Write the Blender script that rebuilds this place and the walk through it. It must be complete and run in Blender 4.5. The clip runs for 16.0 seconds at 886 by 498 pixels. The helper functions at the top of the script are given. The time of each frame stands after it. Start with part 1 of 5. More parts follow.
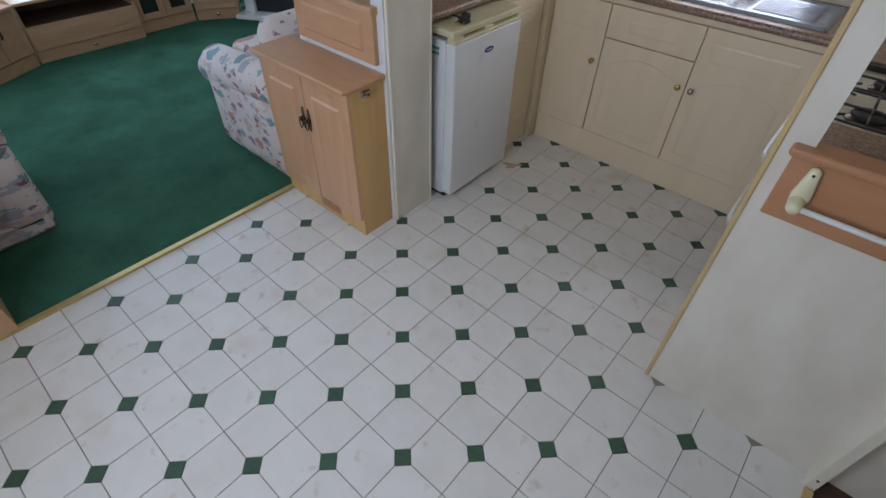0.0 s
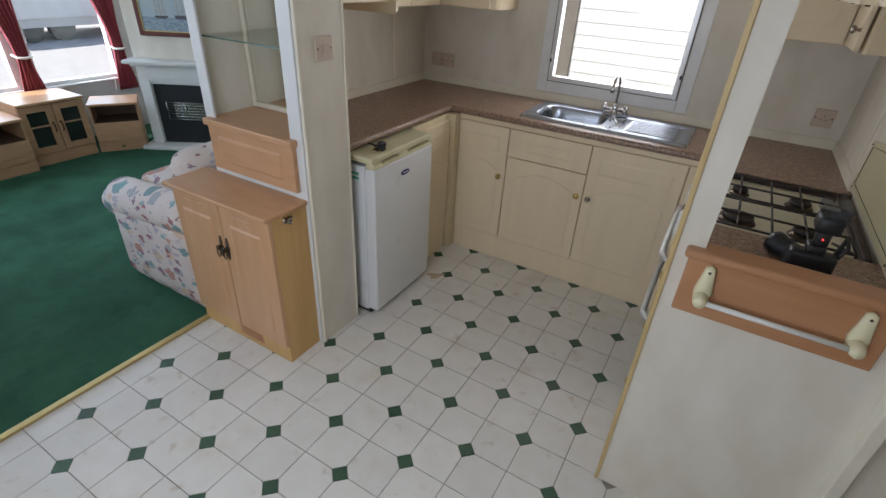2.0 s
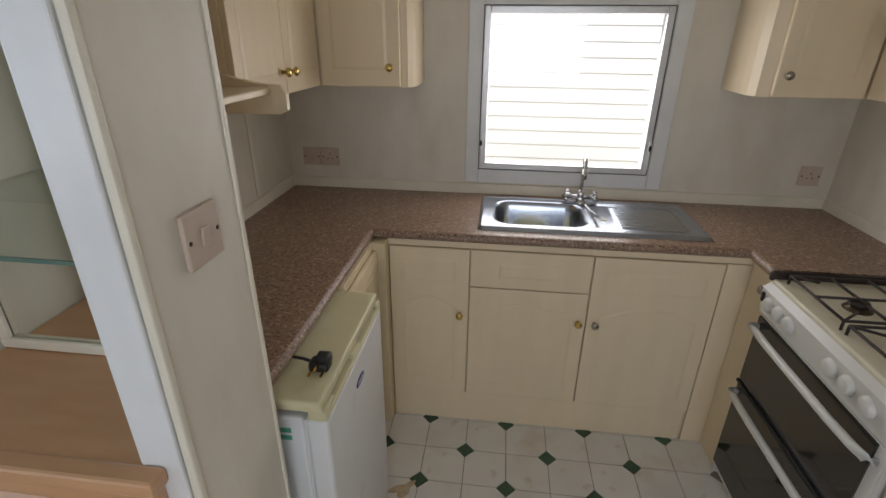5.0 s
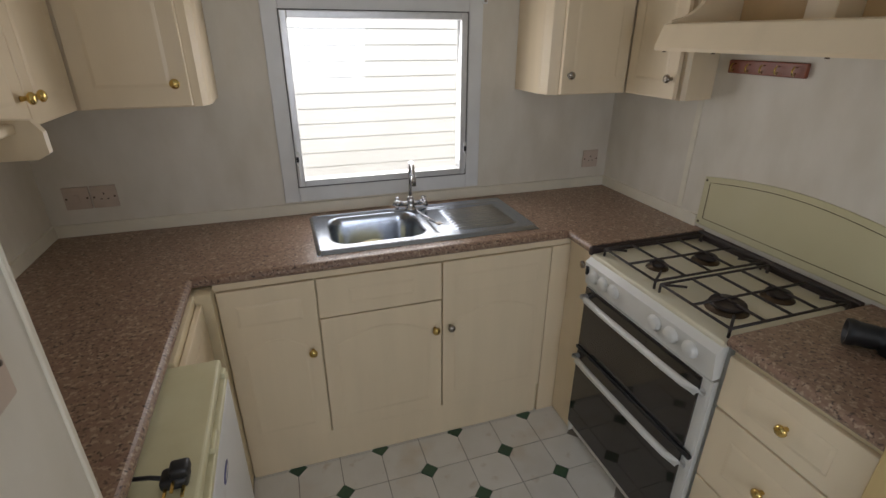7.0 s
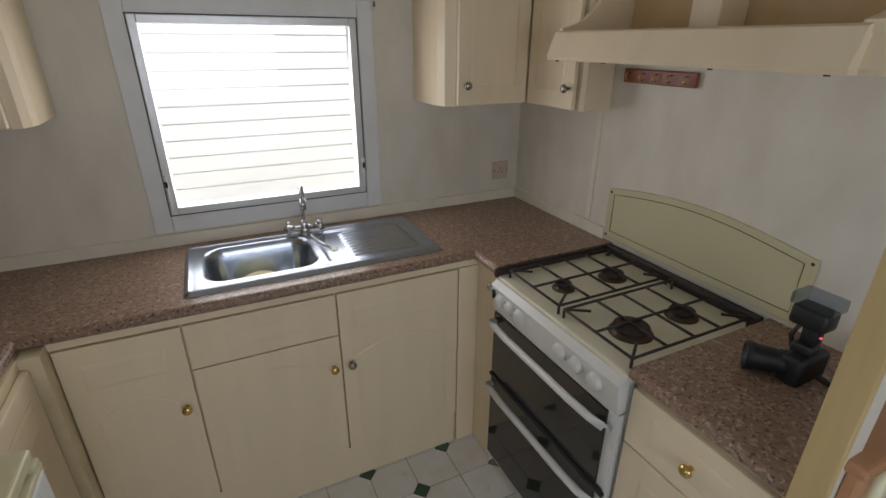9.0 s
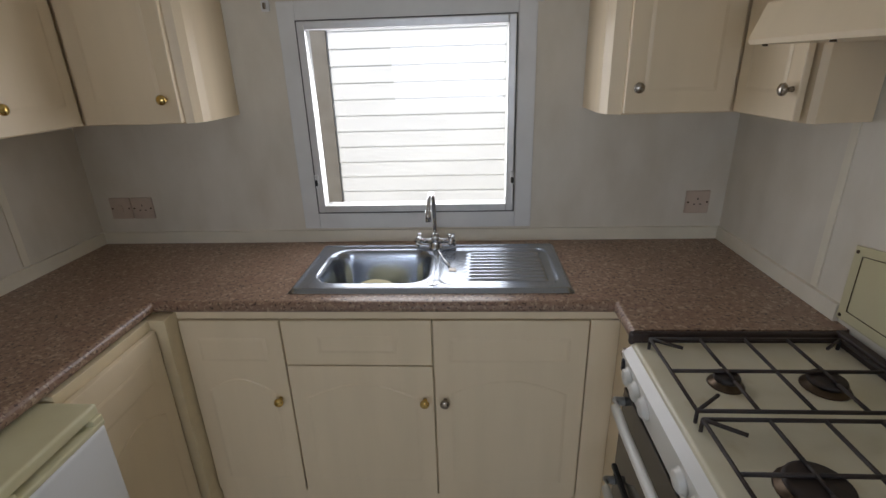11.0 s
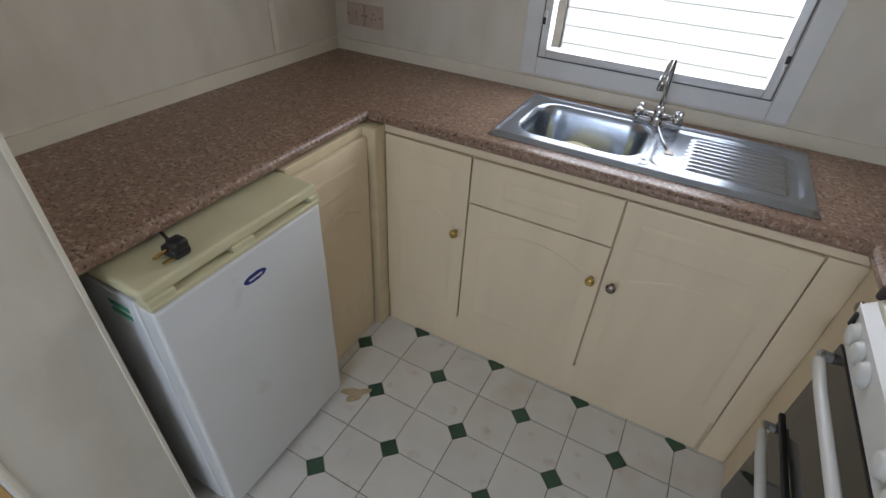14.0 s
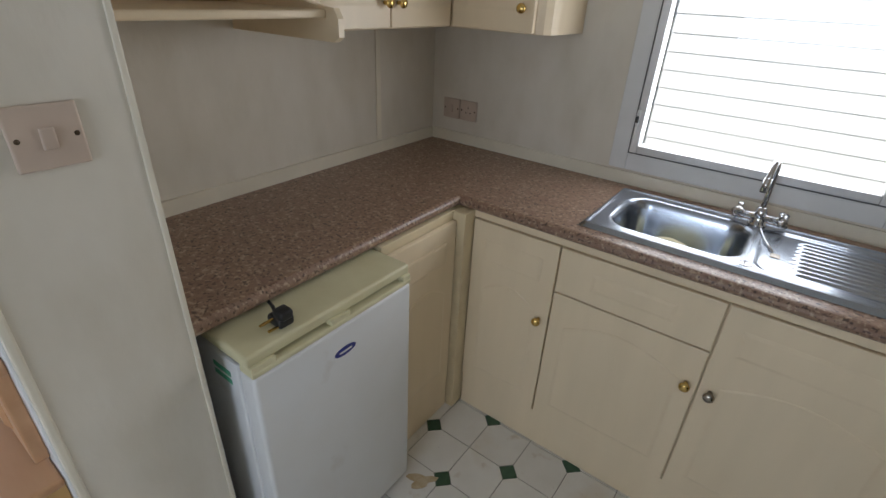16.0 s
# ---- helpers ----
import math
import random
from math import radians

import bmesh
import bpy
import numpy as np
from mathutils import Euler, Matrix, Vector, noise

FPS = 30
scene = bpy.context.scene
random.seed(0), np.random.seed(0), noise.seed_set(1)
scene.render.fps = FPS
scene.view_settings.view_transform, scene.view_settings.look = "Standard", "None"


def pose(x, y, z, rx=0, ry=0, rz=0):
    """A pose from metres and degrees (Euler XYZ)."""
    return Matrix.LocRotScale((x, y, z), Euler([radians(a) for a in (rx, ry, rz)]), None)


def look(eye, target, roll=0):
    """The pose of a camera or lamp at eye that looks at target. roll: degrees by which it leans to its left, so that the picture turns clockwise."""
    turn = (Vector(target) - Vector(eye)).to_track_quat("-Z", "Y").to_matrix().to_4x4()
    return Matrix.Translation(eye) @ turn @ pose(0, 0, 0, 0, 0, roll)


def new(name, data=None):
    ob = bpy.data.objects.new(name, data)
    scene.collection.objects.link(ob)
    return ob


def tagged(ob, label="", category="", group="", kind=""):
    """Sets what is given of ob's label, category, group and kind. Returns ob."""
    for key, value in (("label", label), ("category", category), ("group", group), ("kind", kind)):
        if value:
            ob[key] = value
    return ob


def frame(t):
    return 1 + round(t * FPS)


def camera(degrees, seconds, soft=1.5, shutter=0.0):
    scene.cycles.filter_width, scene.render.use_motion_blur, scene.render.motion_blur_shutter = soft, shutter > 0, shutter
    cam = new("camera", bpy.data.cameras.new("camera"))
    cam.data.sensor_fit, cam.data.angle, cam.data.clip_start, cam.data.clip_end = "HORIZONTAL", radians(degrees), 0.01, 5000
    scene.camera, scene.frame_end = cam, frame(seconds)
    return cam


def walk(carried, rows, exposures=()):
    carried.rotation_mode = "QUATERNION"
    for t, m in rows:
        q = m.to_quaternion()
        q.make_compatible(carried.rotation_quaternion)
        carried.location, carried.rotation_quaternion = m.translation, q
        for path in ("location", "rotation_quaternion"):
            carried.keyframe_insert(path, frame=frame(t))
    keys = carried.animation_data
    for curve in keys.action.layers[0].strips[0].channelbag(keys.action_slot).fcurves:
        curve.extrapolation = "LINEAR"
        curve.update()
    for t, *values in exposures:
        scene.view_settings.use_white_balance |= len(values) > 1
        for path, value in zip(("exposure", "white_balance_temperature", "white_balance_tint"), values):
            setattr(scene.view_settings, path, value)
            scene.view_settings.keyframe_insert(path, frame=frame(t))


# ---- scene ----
cam = camera(85.4, 16.0)
PATH = [
    (0, (1.198, -2.481, 1.575), (0.260, -1.370, 0.202), 1.69),
    (0.5, (1.197, -2.474, 1.581), (0.258, -1.275, 0.286), 2.00),
    (1, (1.215, -2.456, 1.598), (0.293, -1.167, 0.378), 2.35),
    (1.5, (1.205, -2.470, 1.608), (0.328, -1.062, 0.491), 3.08),
    (2, (1.153, -2.486, 1.608), (0.314, -0.980, 0.595), 3.28),
    (2.5, (1.050, -2.341, 1.593), (0.263, -0.764, 0.649), 3.01),
    (3, (0.961, -2.135, 1.599), (0.200, -0.515, 0.707), 1.47),
    (3.5, (0.772, -2.059, 1.596), (0.073, -0.397, 0.731), 1.09),
    (3.7, (0.669, -2.028, 1.589), (0.026, -0.337, 0.736), 0.94),
    (5.8, (0.128, -1.520, 1.617), (0.260, 0.304, 0.806), 0.18),
    (6, (0.108, -1.510, 1.621), (0.337, 0.301, 0.802), -0.01),
    (6.5, (0.091, -1.517, 1.601), (0.518, 0.265, 0.799), 0.07),
    (7, (0.113, -1.543, 1.623), (0.685, 0.194, 0.812), 0.19),
    (7.5, (0.117, -1.554, 1.636), (0.824, 0.131, 0.823), 0.50),
    (8, (0.158, -1.546, 1.617), (0.948, 0.112, 0.824), 0.48),
    (8.2, (0.217, -1.540, 1.620), (1.024, 0.108, 0.825), 0.28),
    (10.3, (0.618, -1.271, 1.636), (1.210, 0.487, 0.887), -0.51),
    (10.5, (0.725, -1.278, 1.607), (1.056, 0.560, 0.892), -2.15),
    (11, (0.741, -1.254, 1.558), (0.622, 0.611, 0.843), -1.77),
    (11.5, (0.686, -1.272, 1.513), (0.337, 0.533, 0.727), -0.10),
    (12, (0.682, -1.269, 1.497), (0.188, 0.454, 0.608), 1.38),
    (12.5, (0.706, -1.244, 1.465), (0.087, 0.375, 0.466), 1.68),
    (13, (0.702, -1.230, 1.448), (0.053, 0.303, 0.340), 2.47),
    (13.5, (0.685, -1.229, 1.446), (0.035, 0.251, 0.268), 3.55),
    (14, (0.677, -1.236, 1.503), (-0.024, 0.199, 0.299), 3.65),
    (14.5, (0.676, -1.223, 1.522), (-0.140, 0.154, 0.324), 2.36),
    (15, (0.655, -1.241, 1.529), (-0.240, 0.127, 0.377), 2.23),
    (15.5, (0.652, -1.247, 1.526), (-0.344, 0.131, 0.472), 1.78),
    (16, (0.614, -1.270, 1.523), (-0.407, 0.164, 0.575), 2.89),
]
EXPOSURE = 0.45
walk(cam, [(t, look(eye, target, roll)) for t, eye, target, roll in PATH],
     exposures=[(t, EXPOSURE + e, k, tint) for t, e, k, tint in (
         (0, -0.34, 5750, 18), (1.5, -0.28, 5980, 17), (3.5, -0.20, 6400, 16), (6, -0.42, 6400, 17), (8, -0.41, 6250, 16),
         (10.5, -0.49, 6120, 16), (11.5, -0.53, 6000, 17), (12.5, -0.35, 5850, 15), (14.5, -0.10, 5750, 15), (16, -0.20, 5900, 14))])

# ---- world, sun and window light ----
world = bpy.data.worlds.new("world")
scene.world = world
world.use_nodes = True
wn = world.node_tree
sky = wn.nodes.new("ShaderNodeTexSky")
sky.sky_type, sky.sun_disc = "NISHITA", False
sky.sun_elevation, sky.sun_rotation = radians(48.6), radians(200)
wn.nodes["Background"].inputs["Strength"].default_value = 0.15
wn.links.new(sky.outputs["Color"], wn.nodes["Background"].inputs["Color"])

sun = new("sun", bpy.data.lights.new("sun", "SUN"))
sun.data.energy, sun.data.angle, sun.data.color = 5.0, radians(0.5), (1.0, 0.95, 0.87)
sun.matrix_world = look((-2.5, -6.8, 8.2), (0, 0, 0))


def window_light(x, y, z, toward, wide, high, watts, colour):
    lamp = new("window_light", bpy.data.lights.new("window_light", "AREA"))
    lamp.data.shape, lamp.data.size, lamp.data.size_y = "RECTANGLE", wide, high
    lamp.data.energy, lamp.data.color = watts, colour
    lamp.matrix_world = look((x, y, z), toward)
    return lamp


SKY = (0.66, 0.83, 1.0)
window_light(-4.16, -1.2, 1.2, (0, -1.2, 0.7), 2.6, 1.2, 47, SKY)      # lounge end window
window_light(-2.2, -3.225, 1.3, (-2.2, 0, 0.9), 1.6, 0.9, 10, SKY)      # fill for an assumed, unseen lounge side window
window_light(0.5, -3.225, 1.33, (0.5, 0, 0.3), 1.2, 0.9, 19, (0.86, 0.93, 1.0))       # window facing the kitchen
window_light(0.523, 0.585, 1.37, (0.523, -2, 0.9), 0.70, 0.63, 5.5, (1.0, 0.98, 0.94))  # kitchen window

# ---- materials ----
def material(name, colour, rough=0.5, metal=0.0, second=None, scale=8.0, mix=0.5, detail=4.0, bump=0.0,
             bump_scale=200.0, stretch=(1, 1, 1), vary=0.0, spec=0.5):
    m = bpy.data.materials.new(name)
    m.use_nodes = True
    nt = m.node_tree
    b = nt.nodes["Principled BSDF"]
    b.inputs["Roughness"].default_value, b.inputs["Metallic"].default_value = rough, metal
    b.inputs["Specular IOR Level"].default_value = spec
    co = nt.nodes.new("ShaderNodeTexCoord")
    mp = nt.nodes.new("ShaderNodeMapping")
    mp.inputs["Scale"].default_value = stretch
    geo = nt.nodes.new("ShaderNodeNewGeometry")
    nt.links.new(geo.outputs["Position"], mp.inputs["Vector"])
    n = nt.nodes.new("ShaderNodeTexNoise")
    n.inputs["Scale"].default_value, n.inputs["Detail"].default_value = scale, detail
    nt.links.new(mp.outputs["Vector"], n.inputs["Vector"])
    ramp = nt.nodes.new("ShaderNodeValToRGB")
    second = second or tuple(c * 0.88 for c in colour)
    ramp.color_ramp.elements[0].position, ramp.color_ramp.elements[1].position = 0.5 - mix / 2, 0.5 + mix / 2
    ramp.color_ramp.elements[0].color, ramp.color_ramp.elements[1].color = (*second, 1), (*colour, 1)
    nt.links.new(n.outputs["Fac"], ramp.inputs["Fac"])
    out = ramp.outputs["Color"]
    if vary:
        info = nt.nodes.new("ShaderNodeObjectInfo")
        rng = nt.nodes.new("ShaderNodeMapRange")
        rng.inputs["To Min"].default_value, rng.inputs["To Max"].default_value = 1 - vary, 1 + vary
        nt.links.new(info.outputs["Random"], rng.inputs["Value"])
        hsv = nt.nodes.new("ShaderNodeHueSaturation")
        nt.links.new(out, hsv.inputs["Color"])
        nt.links.new(rng.outputs["Result"], hsv.inputs["Value"])
        out = hsv.outputs["Color"]
    nt.links.new(out, b.inputs["Base Color"])
    if bump:
        n2 = nt.nodes.new("ShaderNodeTexNoise")
        n2.inputs["Scale"].default_value, n2.inputs["Detail"].default_value = bump_scale, 3
        nt.links.new(mp.outputs["Vector"], n2.inputs["Vector"])
        bp = nt.nodes.new("ShaderNodeBump")
        bp.inputs["Strength"].default_value, bp.inputs["Distance"].default_value = bump, 0.002
        nt.links.new(n2.outputs["Fac"], bp.inputs["Height"])
        nt.links.new(bp.outputs["Normal"], b.inputs["Normal"])
    m["out"] = 1
    return m


def blotches(m, scale, low, high, colour, strength=1.0, detail=5.0, voronoi=False):
    """Lays stains or specks with a shape of their own over a material's colour."""
    nt = m.node_tree
    b = nt.nodes["Principled BSDF"]
    src = b.inputs["Base Color"].links[0].from_socket
    geo = nt.nodes.new("ShaderNodeNewGeometry")
    tex = nt.nodes.new("ShaderNodeTexVoronoi" if voronoi else "ShaderNodeTexNoise")
    tex.inputs["Scale"].default_value = scale
    if not voronoi:
        tex.inputs["Detail"].default_value = detail
    nt.links.new(geo.outputs["Position"], tex.inputs["Vector"])
    rng = nt.nodes.new("ShaderNodeMapRange")
    rng.inputs["From Min"].default_value, rng.inputs["From Max"].default_value = low, high
    rng.inputs["To Max"].default_value = strength
    nt.links.new(tex.outputs["Distance" if voronoi else "Fac"], rng.inputs["Value"])
    mx = nt.nodes.new("ShaderNodeMix")
    mx.data_type = "RGBA"
    nt.links.new(rng.outputs["Result"], mx.inputs["Factor"])
    nt.links.new(src, mx.inputs["A"])
    mx.inputs["B"].default_value = (*colour, 1)
    nt.links.new(mx.outputs["Result"], b.inputs["Base Color"])
    return m


WALL = material("wall_vinyl", (0.75, 0.70, 0.60), 0.55, second=(0.64, 0.585, 0.475), scale=9, detail=8, bump=0.3, bump_scale=60, stretch=(1, 1, 0.5))
CEIL = material("ceiling_white", (0.8, 0.78, 0.72), 0.7, bump=0.1)
CREAM = material("cream_laminate", (0.83, 0.69, 0.48), 0.36, second=(0.77, 0.64, 0.44), scale=14, bump=0.06, bump_scale=120, stretch=(1, 1, 0.12))
CREAM_EDGE = material("cream_edge", (0.74, 0.62, 0.40), 0.4, scale=20)
TRIM = material("cream_trim", (0.80, 0.74, 0.60), 0.4, scale=9)
TAN = material("tan_edge", (0.60, 0.44, 0.20), 0.4, second=(0.5, 0.36, 0.16), scale=30, stretch=(1, 1, 0.1))
SHELF_IN = material("warm_shelf_inside", (0.66, 0.47, 0.25), 0.5, scale=12)
WHITE = material("white_enamel", (0.70, 0.69, 0.64), 0.28, second=(0.66, 0.65, 0.60), scale=6)
FRIDGE = material("fridge_white", (0.76, 0.77, 0.77), 0.35, second=(0.72, 0.72, 0.70), scale=5, bump=0.12, bump_scale=420)
blotches(FRIDGE, 9, 0.66, 0.8, (0.5, 0.44, 0.36), 0.45)
YELLOWED = material("yellowed_plastic", (0.68, 0.64, 0.42), 0.4, second=(0.60, 0.55, 0.33), scale=10)
PVC = material("white_pvc", (0.80, 0.80, 0.78), 0.35, scale=8)
ALU = material("window_metal", (0.72, 0.72, 0.71), 0.35, 0.5, scale=30)
BLACK = material("black_plastic", (0.015, 0.015, 0.016), 0.45, scale=30)
IRON = material("black_iron", (0.02, 0.018, 0.017), 0.55, second=(0.035, 0.02, 0.015), scale=60, bump=0.2)
HOB = material("cream_hob_enamel", (0.74, 0.70, 0.56), 0.3, second=(0.66, 0.61, 0.44), scale=9)
blotches(HOB, 14, 0.6, 0.75, (0.5, 0.40, 0.2), 0.5)
GASKET = material("grey_gasket", (0.13, 0.13, 0.13), 0.6, scale=40)
RUBBER = material("dark_strip", (0.035, 0.022, 0.02), 0.5, scale=40)
BRASS = material("brass", (0.72, 0.52, 0.18), 0.2, 1.0, scale=60)
BRONZE = material("aged_bronze", (0.10, 0.07, 0.045), 0.4, 0.8, scale=60)
CHROME = material("chrome", (0.62, 0.62, 0.63), 0.12, 1.0, scale=60)
PEWTER = material("pewter", (0.42, 0.38, 0.33), 0.25, 1.0, scale=60)
STEEL = material("brushed_steel", (0.38, 0.42, 0.49), 0.24, 1.0, second=(0.42, 0.45, 0.49), scale=40, stretch=(0.08, 1, 1), bump=0.04)
WOOD = material("honey_beech", (0.60, 0.345, 0.185), 0.32, second=(0.53, 0.29, 0.145), scale=26, stretch=(0.25, 1, 1), bump=0.05)
WOOD_UP = material("honey_beech_upright", (0.62, 0.37, 0.205), 0.33, second=(0.55, 0.31, 0.16), scale=26, stretch=(1, 1, 0.1), bump=0.05)
BIRCH = material("pale_birch", (0.66, 0.42, 0.17), 0.42, second=(0.56, 0.34, 0.12), scale=22, stretch=(1, 1, 0.08), bump=0.05)
PINE = material("red_pine", (0.50, 0.255, 0.125), 0.38, second=(0.39, 0.18, 0.08), scale=18, stretch=(0.12, 1, 1), bump=0.08)
LOUNGE_WOOD = material("light_oak", (0.50, 0.30, 0.165), 0.4, second=(0.42, 0.24, 0.125), scale=24, stretch=(1, 0.2, 1))
# near-black brown: shade of the open shelf recess put into the colour
SHADE_IN = material("shaded_inside", (0.10, 0.055, 0.03), 0.6, scale=20)
TILE = material("white_vinyl_tile", (0.76, 0.735, 0.68), 0.33, second=(0.70, 0.67, 0.605), scale=11, vary=0.03, bump=0.12, bump_scale=45)
blotches(TILE, 3.1, 0.60, 0.78, (0.58, 0.47, 0.32), 0.6)
blotches(TILE, 13, 0.62, 0.74, (0.50, 0.40, 0.29), 0.6, 7)
blotches(TILE, 60, 0.71, 0.77, (0.30, 0.24, 0.18), 0.7, 4)
GREEN = material("green_vinyl", (0.055, 0.115, 0.065), 0.4, second=(0.04, 0.085, 0.05), scale=60, vary=0.15)
GROUT = material("grey_joint", (0.30, 0.27, 0.23), 0.6, scale=30)
CARPET = material("green_carpet", (0.050, 0.128, 0.076), 0.95, second=(0.022, 0.068, 0.040), scale=4.5, detail=8, bump=1.0, bump_scale=420, spec=0.1)
blotches(CARPET, 2.6, 0.45, 0.7, (0.06, 0.17, 0.10), 0.55)
blotches(CARPET, 9, 0.55, 0.75, (0.02, 0.06, 0.045), 0.6)
blotches(CARPET, 240, 0.52, 0.75, (0.05, 0.19, 0.11), 0.6)
GOLD = material("gold_strip", (0.62, 0.48, 0.20), 0.35, 0.6, scale=40)
BROWN_FLOOR = material("brown_floor", (0.07, 0.035, 0.02), 0.5, scale=30)
RED_CLOTH = material("rose_curtain", (0.40, 0.075, 0.085), 0.8, second=(0.30, 0.05, 0.06), scale=40, bump=0.3)
WHITE_CLOTH = material("white_lining", (0.8, 0.78, 0.74), 0.8, scale=20)
SOCKET = material("beige_plastic", (0.60, 0.48, 0.38), 0.4, scale=20)
MARBLE = material("grey_white_surround", (0.72, 0.72, 0.68), 0.4, second=(0.66, 0.66, 0.62), scale=9)
SPLASH = material("olive_cream_enamel", (0.62, 0.57, 0.36), 0.3, second=(0.58, 0.53, 0.32), scale=5)
HANDLE_CREAM = material("cream_ceramic", (0.76, 0.70, 0.45), 0.3, scale=15)
BLUE = material("blue_enamel", (0.02, 0.03, 0.20), 0.3, scale=40)
STICKER = material("green_sticker", (0.10, 0.42, 0.25), 0.5, scale=40)
PALE_BOWL = material("pale_yellow_melamine", (0.72, 0.66, 0.38), 0.35, scale=20)
HOOK_WOOD = material("dark_red_wood", (0.26, 0.07, 0.03), 0.4, scale=30)
FRAME_WOOD = material("mahogany_frame", (0.13, 0.03, 0.015), 0.35, scale=30)
STAIN = material("brown_stain", (0.46, 0.33, 0.17), 0.6, second=(0.6, 0.5, 0.34), scale=40)

COUNTER = material("speckled_laminate", (0.31, 0.205, 0.14), 0.36, second=(0.225, 0.14, 0.095), scale=55, detail=6, mix=0.35)
blotches(COUNTER, 88, 0.55, 0.64, (0.47, 0.355, 0.25), 0.85, 3)
blotches(COUNTER, 112, 0.57, 0.645, (0.065, 0.04, 0.03), 0.9, 3)
blotches(COUNTER, 21, 0.5, 0.8, (0.24, 0.13, 0.10), 0.5, 3)

SIDING = material("white_siding", (0.87, 0.87, 0.83), 0.5, scale=3)
GRAVEL = material("pale_ground", (0.62, 0.60, 0.56), 0.9, second=(0.54, 0.52, 0.48), scale=4, detail=9, bump=0.4, bump_scale=40)
GRIME = material("weathered_post", (0.24, 0.22, 0.18), 0.7, second=(0.16, 0.14, 0.11), scale=12, bump=0.3)


def glass(name, colour, rough=0.0):
    m = bpy.data.materials.new(name)
    m.use_nodes = True
    nt = m.node_tree
    nt.nodes.remove(nt.nodes["Principled BSDF"])
    tr, gl = nt.nodes.new("ShaderNodeBsdfTransparent"), nt.nodes.new("ShaderNodeBsdfGlossy")
    tr.inputs["Color"].default_value = (*colour, 1)
    gl.inputs["Roughness"].default_value = 0.02
    lw, mx = nt.nodes.new("ShaderNodeLayerWeight"), nt.nodes.new("ShaderNodeMixShader")
    lw.inputs["Blend"].default_value = 0.5
    steep, gain = nt.nodes.new("ShaderNodeMath"), nt.nodes.new("ShaderNodeMath")
    steep.operation, gain.operation = "POWER", "MULTIPLY_ADD"
    steep.inputs[1].default_value, gain.inputs[1].default_value, gain.inputs[2].default_value = 4.0, 0.7, 0.04
    nt.links.new(lw.outputs["Facing"], steep.inputs[0])
    nt.links.new(steep.outputs["Value"], gain.inputs[0])
    nt.links.new(gain.outputs["Value"], mx.inputs["Fac"])
    nt.links.new(tr.outputs["BSDF"], mx.inputs[1])
    nt.links.new(gl.outputs["BSDF"], mx.inputs[2])
    nt.links.new(mx.outputs["Shader"], nt.nodes["Material Output"].inputs["Surface"])
    return m


GLASS = glass("clear_glass", (0.97, 0.98, 0.97))
SHELF_GLASS = glass("green_shelf_glass", (0.95, 0.98, 0.96))
GLASS_EDGE = material("glass_edge", (0.10, 0.17, 0.13), 0.1, scale=20)
MIRROR = material("mirror", (0.84, 0.85, 0.80), 0.02, 1.0, second=(0.83, 0.84, 0.79), scale=2)
OVEN_GLASS = material("dark_oven_glass", (0.022, 0.018, 0.016), 0.06, scale=3, spec=0.9)


